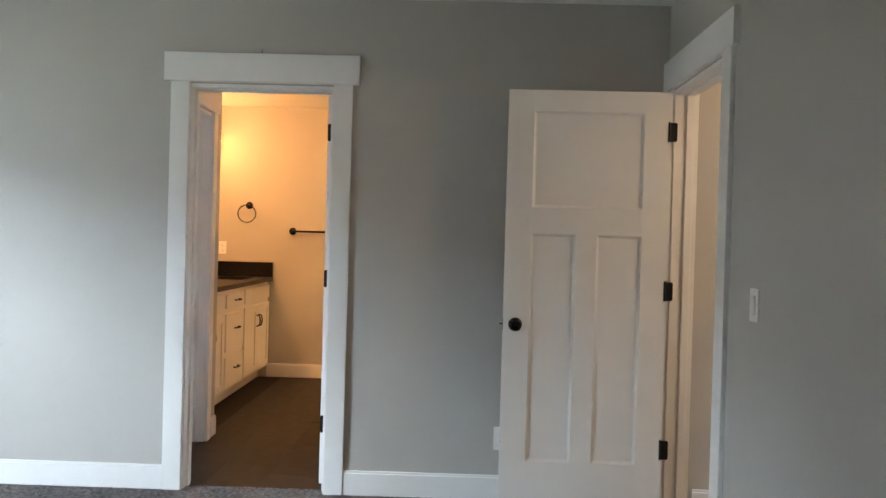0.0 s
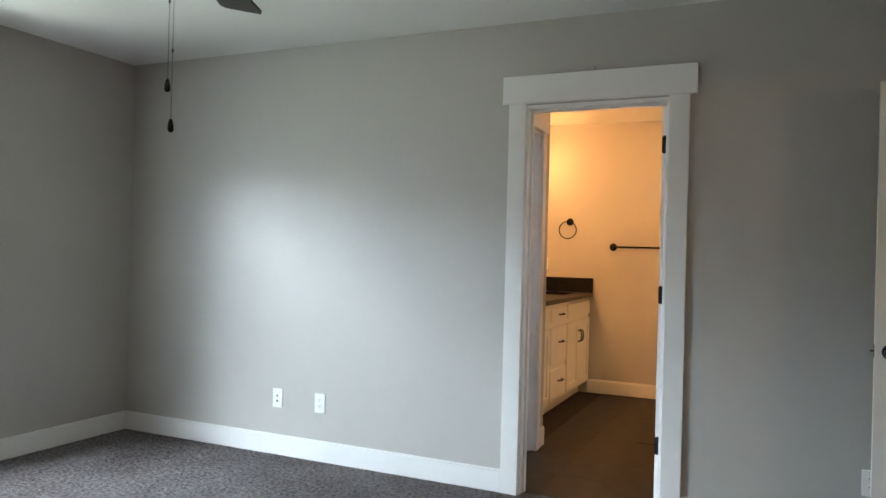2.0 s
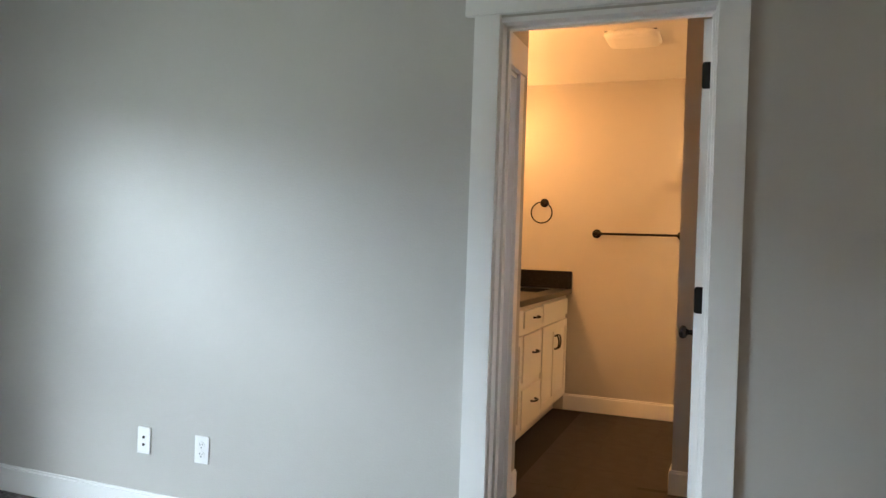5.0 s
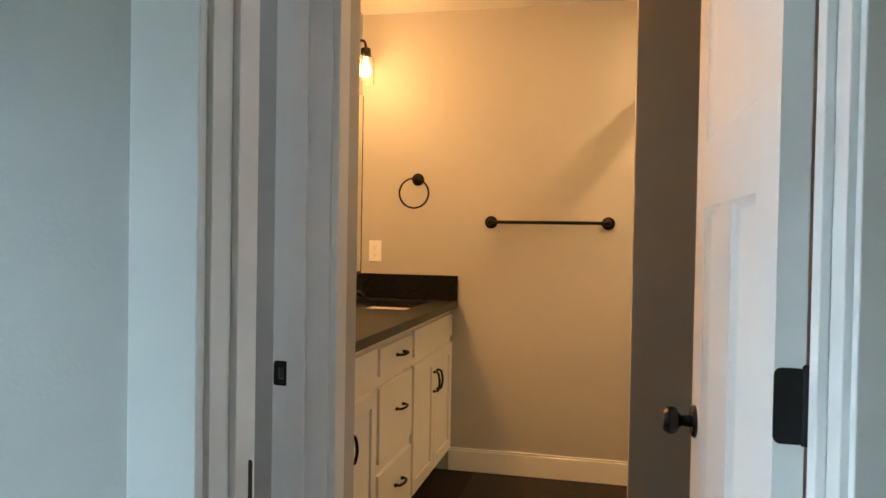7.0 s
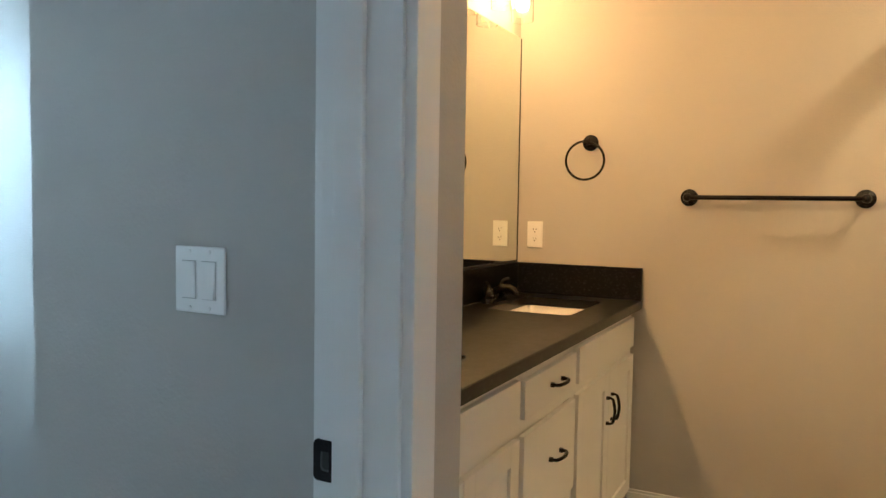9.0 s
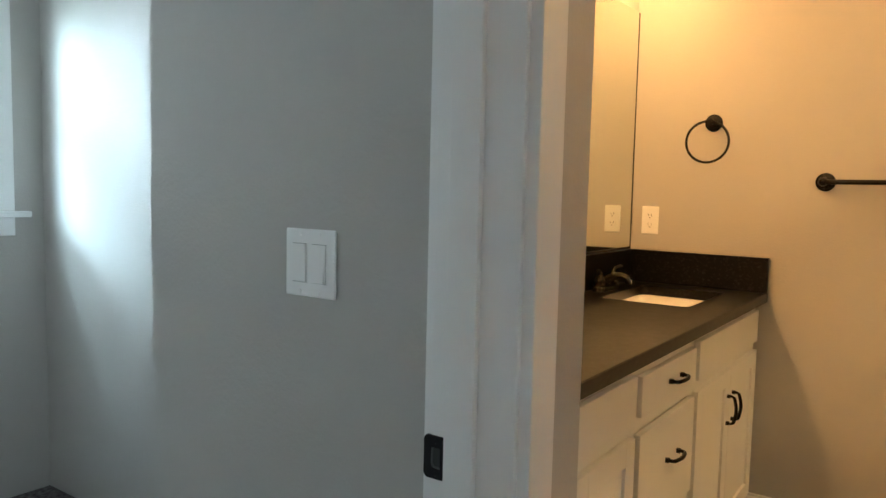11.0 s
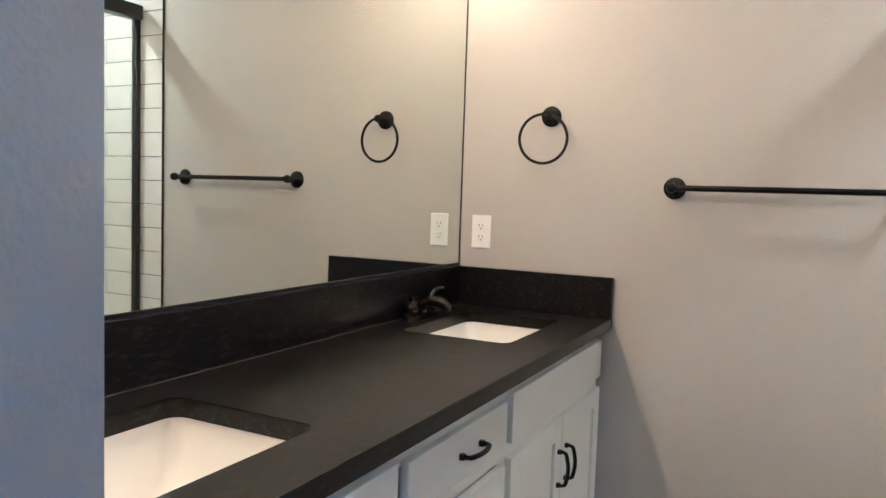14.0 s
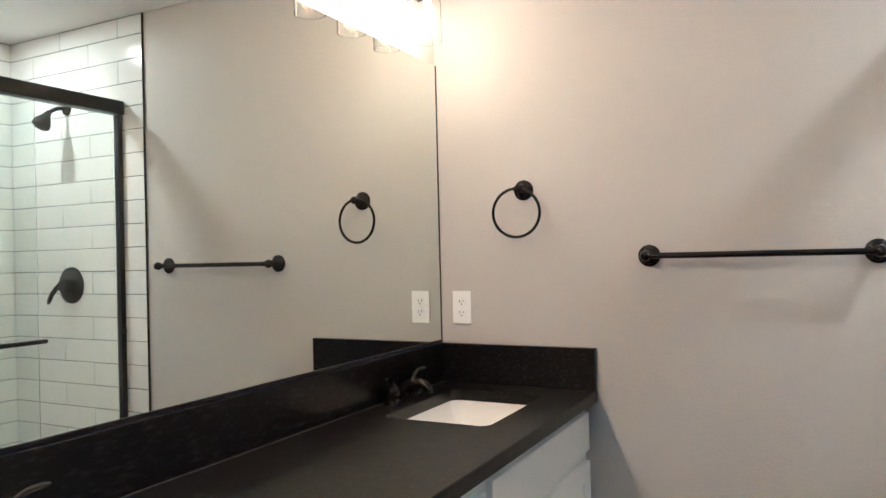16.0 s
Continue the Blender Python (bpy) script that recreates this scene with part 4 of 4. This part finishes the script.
for y in (-1.06, -0.47):
    part("bar_post", tube([(-0.013, y, 1.06), (-0.060, y, 1.06)], 0.007, 12), BLACKTRIM, grab)

head = thing("wall_shower", pose(-0.270, FAR_Y - 0.01, 2.11), "dark bronze shower head on an angled arm", "shower head")
part("flange", lathe([(0.030, 0), (0.029, 0.006), (0.012, 0.010)], 24, pose(0, 0, 0, 90, 0, 0)), BRONZE, head)
part("arm", tube(curve_points((0, 0, 0), (0, -0.045, 0.003), (0, -0.07, -0.005), (0, -0.100, -0.040), 10), 0.0095, 12), BRONZE, head)
part("spray_head", lathe([(0.012, 0.03), (0.016, 0.012), (0.020, 0.0), (0.036, -0.028), (0.041, -0.046), (0.040, -0.056), (0.034, -0.060)], 28, pose(0, -0.108, -0.050, -32, 0, 0)), BRONZE, head)

valve = thing("shower_valve", pose(-0.280, FAR_Y - 0.01, 1.265), "dark bronze round shower valve with a lever", "shower valve")
part("escutcheon", lathe([(0.088, 0), (0.087, 0.006), (0.076, 0.010), (0.04, 0.014), (0.03, 0.016)], 40, pose(0, 0, 0, 90, 0, 0)), BRONZE, valve)
part("hub", lathe([(0.030, 0.012), (0.028, 0.05), (0.024, 0.058), (0.010, 0.062)], 24, pose(0, 0, 0, 90, 0, 0)), BRONZE, valve)
part("lever", tube(curve_points((0, -0.045, 0.006), (0.02, -0.062, 0.0), (0.045, -0.075, -0.03), (0.055, -0.085, -0.085), 10), [0.016, 0.015, 0.014, 0.013, 0.0125, 0.012, 0.0115, 0.011, 0.0105, 0.010, 0.006], 12), BRONZE, valve)

down = thing("shower_downlight", pose(-0.265, 6.10, CEIL), "small round recessed downlight over the shower", "downlight")
part("trim_ring", lathe([(0.07, 0), (0.072, -0.004), (0.055, -0.006), (0.052, -0.002)], 32), PLASTIC, down)
lens = part("lens", lathe([(0.05, -0.002), (0.05, -0.004), (0.045, -0.005)], 32), DOWN, down)
lens.visible_shadow = False

# ---- outdoors, seen through the bedroom window ----
LAWN = material("lawn_grass", (0.085, 0.17, 0.030), 0.9, spots=0.18, spot_scale=0.35, grain=0.3, grain_scale=9)
ASPHALT = material("pale_asphalt", (0.22, 0.23, 0.26), 0.9, spots=0.08, spot_scale=0.4, grain=0.12, grain_scale=12)
CONCRETE = material("pale_concrete", (0.46, 0.45, 0.43), 0.85, spots=0.07, spot_scale=0.8, grain=0.08, grain_scale=14)
SIDING = material("white_siding", (0.72, 0.74, 0.77), 0.7, spots=0.03, spot_scale=0.8)
SIDING_BLUE = material("pale_blue_siding", (0.42, 0.47, 0.52), 0.7, spots=0.03, spot_scale=0.8)
SHINGLE = material("grey_roof_shingle", (0.165, 0.19, 0.245), 0.9, spots=0.15, spot_scale=1.2, grain=0.2, grain_scale=6)
DARKTRIM = material("dark_roof_edge", (0.02, 0.02, 0.022), 0.6, spots=0.1)
GARAGE = material("grey_garage_door", (0.13, 0.125, 0.125), 0.6, spots=0.05)
BARK = material("bark", (0.075, 0.055, 0.042), 0.95, spots=0.2, spot_scale=3, grain=0.2, grain_scale=15)
MULCH = material("red_brown_mulch", (0.11, 0.055, 0.045), 0.95, spots=0.2, spot_scale=3, grain=0.4, grain_scale=25)
# pale base colour paints the reflected sky into the far house's panes
SKYGLASS = material("painted_sky_window_glass", (0.45, 0.50, 0.56), 0.1, spots=0.03)
DARKGLASS = material("dark_window_glass", (0.10, 0.11, 0.12), 0.08, spots=0.02)


def leaf_material(name, colour):
    m = material(name, colour, 0.75, spots=0.25, spot_scale=0.7, random_each=0.15)
    nt = m.node_tree
    b = nt.nodes["Principled BSDF"]
    src = b.inputs["Base Color"].links[0].from_socket
    geo = nt.nodes.new("ShaderNodeNewGeometry")
    rng = nt.nodes.new("ShaderNodeMapRange")
    rng.inputs["To Min"].default_value, rng.inputs["To Max"].default_value = 0.6, 1.4
    nt.links.new(geo.outputs["Random Per Island"], rng.inputs["Value"])
    v = nt.nodes.new("ShaderNodeVectorMath")
    v.operation = "SCALE"
    nt.links.new(src, v.inputs[0])
    nt.links.new(rng.outputs[0], v.inputs["Scale"])
    nt.links.new(v.outputs[0], b.inputs["Base Color"])
    return m


LEAF_Y = leaf_material("spring_leaves", (0.40, 0.50, 0.10))
# both conifer colours are lightened and blued to paint in distance haze
LEAF_D = leaf_material("conifer_needles", (0.22, 0.33, 0.27))
LEAF_M = leaf_material("grey_green_leaves", (0.42, 0.47, 0.36))

VIEW = pose(-0.26, -0.18, 0, 0, 0, 62.0)     # local y runs out through the window
LAND = -0.13


def land(y):
    return LAND + max(0.0, y - 46.0) * 0.045 + max(0.0, y - 120) * 0.03


bm = bmesh.new()
steps = [-2000, -400, -60, -10, 10, 20, 30, 46, 60, 75, 90, 105, 120, 160, 260, 500, 1500, 3500]
cols = [-3000, -600, -150, -60, 0, 60, 150, 600, 3000]
grid = [[bm.verts.new((x, y, min(land(y), 14.0))) for x in cols] for y in steps]
for a, b in zip(grid, grid[1:]):
    for k in range(len(cols) - 1):
        bm.faces.new((a[k], a[k + 1], b[k + 1], b[k]))
single("ground", bm, LAWN, "mown green lawn and rising ground", "ground", "structure", m=VIEW @ pose(0, 0, -0.02))


def band(name, y0, y1, z, mat, label, cat, skew0, skew1, x0=-4.0, x1=1.4):
    bm = bmesh.new()
    rows = []
    for k in range(25):
        x = x0 + (x1 - x0) * k / 24
        rows.append([bm.verts.new((x, y + k2 * x, zz + land(y + k2 * x))) for y, zz, k2 in ((y0, z - 0.1, skew0), (y0, z, skew0), (y1, z, skew1), (y1, z - 0.1, skew1))])
    for a, b in zip(rows, rows[1:]):
        for q in range(3):
            bm.faces.new((a[q], a[q + 1], b[q + 1], b[q]))
    bmesh.ops.recalc_face_normals(bm, faces=bm.faces)
    single(name, bm, mat, label, cat, "structure", m=VIEW)


band("road", 14.5, 34.0, -0.012, ASPHALT, "pale sunlit asphalt street", "road", -3.0, -7.0)
band("pavement", 12.1, 14.5, 0.02, CONCRETE, "pale concrete pavement with a kerb", "pavement", -1.2, -3.0)
band("pavement_far", 34.0, 53.6, 0.03, CONCRETE, "pale concrete pavement across the street", "pavement", -7.0, -8.2)
bm = bmesh.new()
edge = [[bm.verts.new((x, y, land(y) + 0.04)) for x in (-4.5, 1.6)] for y in (66, 75, 88)]
for a, b in zip(edge, edge[1:]):
    bm.faces.new((a[0], a[1], b[1], b[0]))
single("driveway", bm, CONCRETE, "pale concrete driveway up to the garage", "driveway", "structure", m=VIEW)
single("mulch_bed", lathe([(1.5, -0.05), (1.4, 0.04), (0.8, 0.09), (0.2, 0.10)], 24), MULCH, "red-brown mulch bed in the lawn", "mulch bed", m=VIEW @ pose(-1.62, 9.7, LAND))


def gable(name, m, w, d, eave, peak, wall_mat, label, parts_fn=None, over=0.35):
    """A house block: gable end towards local -y, ridge along y."""
    ob = thing(name, m, label, "house")
    bm = bmesh.new()
    front = [bm.verts.new(p) for p in ((-w / 2, 0, -1.5), (w / 2, 0, -1.5), (w / 2, 0, eave), (0, 0, peak), (-w / 2, 0, eave))]
    back = [bm.verts.new((v.co.x, d, v.co.z)) for v in front]
    bm.faces.new(front)
    bm.faces.new(back[::-1])
    for k in range(5):
        bm.faces.new((front[k], back[k], back[(k + 1) % 5], front[(k + 1) % 5]))
    bmesh.ops.recalc_face_normals(bm, faces=bm.faces)
    part("wall", bm, wall_mat, ob)
    slope = (peak - eave) / (w / 2)
    for s in (-1, 1):
        x1 = s * (w / 2 + over)
        z1 = eave - slope * over
        bm = bmesh.new()
        ring = []
        for y in (-over, d + over):
            ring.append([bm.verts.new(p) for p in ((0, y, peak + 0.05), (x1, y, z1 + 0.05), (x1, y, z1 + 0.22), (0, y, peak + 0.25))])
        a, b = ring
        for k in range(4):
            bm.faces.new((a[k], a[(k + 1) % 4], b[(k + 1) % 4], b[k]))
        bm.faces.new(a[::-1])
        bm.faces.new(b)
        bmesh.ops.recalc_face_normals(bm, faces=bm.faces)
        r = part("roof", bm, SHINGLE, ob)
        bm = bmesh.new()
        q = [bm.verts.new(p) for p in ((0, -over - 0.06, peak - 0.06), (x1, -over - 0.06, z1 - 0.06), (x1, -over - 0.06, z1 + 0.26), (0, -over - 0.06, peak + 0.29))]
        q2 = [bm.verts.new((v.co.x, -over - 0.005, v.co.z)) for v in q]
        bm.faces.new(q)
        bm.faces.new(q2[::-1])
        for k in range(4):
            bm.faces.new((q[k], q2[k], q2[(k + 1) % 4], q[(k + 1) % 4]))
        bmesh.ops.recalc_face_normals(bm, faces=bm.faces)
        part("barge_board", bm, DARKTRIM, r)
    return ob


h1 = gable("house", VIEW @ pose(0.9, 92, land(92)), 6.2, 9.0, 4.6, 8.6, SIDING, "white gabled house with dark roof edges across the street")
for x in (-0.62, 0.52):
    upper_window = part("window", boxes((x - 0.56, x + 0.56, -0.06, 0, 4.35, 6.15), bevel=0.02), DARKTRIM, h1)
    part("pane", boxes((x - 0.48, x + 0.48, -0.08, -0.061, 4.43, 6.07)), SKYGLASS, upper_window)
h2 = gable("house", VIEW @ pose(3.0, 90, land(88), 0, 0, 90), 4.0, 6.6, 2.75, 3.9, SIDING, "low white garage wing with a grey garage door")
gd = part("garage_door", boxes((-2.08, -2.0, 1.60, 4.10, -0.3, 1.95)), GARAGE, h2)
for z in (0.25, 0.80, 1.35):
    part("door_panel", boxes((-2.11, -2.081, 1.70, 4.00, z - 0.23, z + 0.23), bevel=0.02), GARAGE, gd)
part("corner_post", boxes((-2.12, -2.0, 4.12, 4.36, -0.3, 2.3)), DARKTRIM, h2)
part("corner_post", boxes((-2.12, -2.0, 1.30, 1.56, -0.3, 2.6)), DARKTRIM, h2)
h5 = gable("house", VIEW @ pose(1.75, 87.0, land(87)), 1.7, 3.2, 2.6, 4.2, SIDING, "small white entry porch gable with dark edges", over=0.3)
h3 = gable("house", VIEW @ pose(-1.0, 98, land(96), 0, 0, 90), 9.0, 16.0, 4.5, 8.1, SIDING_BLUE, "pale blue house with a long grey roof")
part("window", boxes((-4.56, -4.5, 4.0, 6.0, 1.2, 2.6)), DARKGLASS, h3)
h4 = gable("house", VIEW @ pose(18.0, 99, land(97), 0, 0, 90), 9.0, 15.0, 4.4, 8.4, SIDING, "white house with a grey roof behind")


def leaf_cloud(rng, centres, per, size, spread):
    """Small leaf blades scattered round centres."""
    verts, faces = [], []
    for c in centres:
        for _ in range(per):
            p = Vector(c) + Vector([rng.gauss(0, spread) for _ in range(3)])
            u = Vector([rng.uniform(-1, 1) for _ in range(3)]).normalized() * size * rng.uniform(0.6, 1.3)
            v = u.orthogonal().normalized() * size * 0.5 * rng.uniform(0.6, 1.2)
            n = len(verts)
            verts += [p - u, p + v, p + u, p - v]
            faces.append((n, n + 1, n + 2, n + 3))
    me = bpy.data.meshes.new("crown")
    me.from_pydata(verts, [], faces)
    return me


def tree(name, mat, label, conifer, seed):
    rng = random.Random(seed)
    ob = thing(name, pose(0, 0, 0), label, "tree", "trees behind the houses")
    h = 20.0 if conifer else 11.5
    trunk = tube([(0, 0, -1), (rng.uniform(-.1, .1), 0, h * 0.5), (0, rng.uniform(-.2, .2), h * 0.92)], [0.32, 0.2, 0.04] if conifer else [0.22, 0.14, 0.05], 8)
    for k in range(10):
        z = h * rng.uniform(0.3, 0.85)
        a = rng.uniform(0, 6.28)
        reach = (h - z) * (0.20 if conifer else 0.5)
        tube([(0, 0, z), (reach * math.cos(a) * 0.6, reach * math.sin(a) * 0.6, z + (0.1 if conifer else 0.9)), (reach * math.cos(a), reach * math.sin(a), z + (-0.3 if conifer else 1.6))], [0.07, 0.05, 0.02], 6, trunk)
    part("trunk", trunk, BARK, ob)
    centres = []
    for _ in range(170 if conifer else 120):
        z = h * (rng.uniform(0.12, 1.0) if conifer else rng.uniform(0.30, 1.0))
        a = rng.uniform(0, 6.28)
        r = (h - z) * 0.19 + 0.15 if conifer else 3.3 * math.sqrt(max(0.05, 1 - ((z / h - 0.62) / 0.42) ** 2))
        r *= math.sqrt(rng.uniform(0.1, 1.0))
        centres.append((r * math.cos(a), r * math.sin(a), z))
    me = leaf_cloud(rng, centres, 22, 0.30 if conifer else 0.17, 0.36)
    me.materials.append(mat)
    c = new("crown", me)
    c.parent = ob
    return ob


rng = random.Random(5)
fir = tree("conifer_tree", LEAF_D, "tall dark green conifer with a narrow crown", True, 1)
fir2 = tree("conifer_tree", LEAF_M, "tall thin grey-green tree with bare patches", True, 2)
oak = tree("broadleaf_tree", LEAF_Y, "bright yellow-green broadleaf tree in spring leaf", False, 3)
fir.matrix_basis = VIEW @ pose(-8, 150, land(150))
fir2.matrix_basis = VIEW @ pose(-1, 140, land(140))
oak.matrix_basis = VIEW @ pose(-3, 112, land(112))
for k in range(46):
    y = rng.uniform(125, 190)
    x = rng.uniform(-24, 16)
    copy_thing(fir if rng.random() < 0.7 else fir2, VIEW @ pose(x, y, min(land(y), 14), 0, 0, rng.uniform(0, 360)))
for k in range(13):
    y = rng.uniform(106, 122)
    copy_thing(oak, VIEW @ pose(-15 + 2.1 * k + rng.uniform(-0.8, 0.8), y, land(y) - rng.uniform(0, 1.0), 0, 0, rng.uniform(0, 360)))

# ---- tiles, last ----
TW, TH, G = 0.4064, 0.1042, 0.0027
tile_walls = {}


def tile_mesh(w, h, t=0.009):
    key = (round(w, 3), round(h, 3))
    if key not in tile_walls:
        bm = boxes((0, w, -t, 0, 0, h))
        top = [e for e in bm.edges if all(v.co.y < -t + 1e-4 for v in e.verts)]
        bmesh.ops.bevel(bm, geom=top, offset=0.0015, segments=1, affect="EDGES")
        tile_walls[key] = mesh_of("tile", bm, SUBWAY)
    return tile_walls[key]


def tiled(name, m, length, shift, label):
    ob = single(name, boxes((0, length, -0.0075, 0, 0, CEIL - 0.002)), GROUTW, label, "tile wall", "structure", m=m)
    rows = int(CEIL / (TH + G)) + 1
    for r in range(rows):
        z1 = min(2.5045 - r * (TH + G), CEIL - 0.004)
        z0 = max(2.5045 - r * (TH + G) - TH, 0.055)
        if z1 - z0 < 0.02:
            continue
        x = -(TW + G) + (shift + (r % 2) * (TW + G) / 2) % (TW + G)
        while x < length - 0.004:
            a, b = max(x, 0.0006), min(x + TW, length - 0.002)
            if b - a > 0.012:
                t = new("tile", tile_mesh(b - a, z1 - z0))
                t.parent = ob
                t.matrix_basis = pose(a, 0, z0)
            x += TW + G


tiled("shower_tiles_north", pose(-0.790, FAR_Y, 0), SH_E + 0.790, 0.160, "white subway tiles with dark grout in the shower")
tiled("shower_tiles_east", pose(SH_E, FAR_Y - 0.010, 0, 0, 0, -90), FAR_Y - 0.02 - STUB_Y - 0.115, 0.394, "white subway tiles on the shower's long wall")
single("tile_trim", boxes((-0.7935, -0.790, FAR_Y - 0.0105, FAR_Y, 0.0, CEIL - 0.001), bevel=0.001), BLACKTRIM, "black metal tile edge trim", "trim", "structure")

FT, FL = 0.295, 0.595
floor_meshes = {}
x = CLO_X - 0.03
row = 0
while x < 0.34:
    y = N_Y + 0.06 - (row % 3) * 0.2
    while y < FAR_Y - 0.01:
        a0, a1 = x + 0.0005, min(x + FT, 0.345)
        b0, b1 = max(y + 0.0005, N_Y + 0.062), min(y + FL, FAR_Y - 0.002)
        if b0 < STUB_Y and b1 > STUB_Y and a1 > STUB_X:
            b1 = STUB_Y - 0.001
        inside = b1 - b0 > 0.03 and not (a1 > SH_X and b0 > STUB_Y)
        if inside:
            key = (round(a1 - a0, 3), round(b1 - b0, 3))
            if key not in floor_meshes:
                bm = boxes((0, a1 - a0, 0, b1 - b0, -0.010, 0.0))
                up = [e for e in bm.edges if all(v.co.z > -1e-4 for v in e.verts)]
                bmesh.ops.bevel(bm, geom=up, offset=0.0003, segments=1, affect="EDGES")
                floor_meshes[key] = mesh_of("floor_tile", bm, TILEF)
            t = new("floor_tile", floor_meshes[key])
            t.parent = bath_floor
            t.matrix_basis = pose(a0, b0, -0.001)
        y += FL + 0.0012
    x += FT + 0.0012
    row += 1
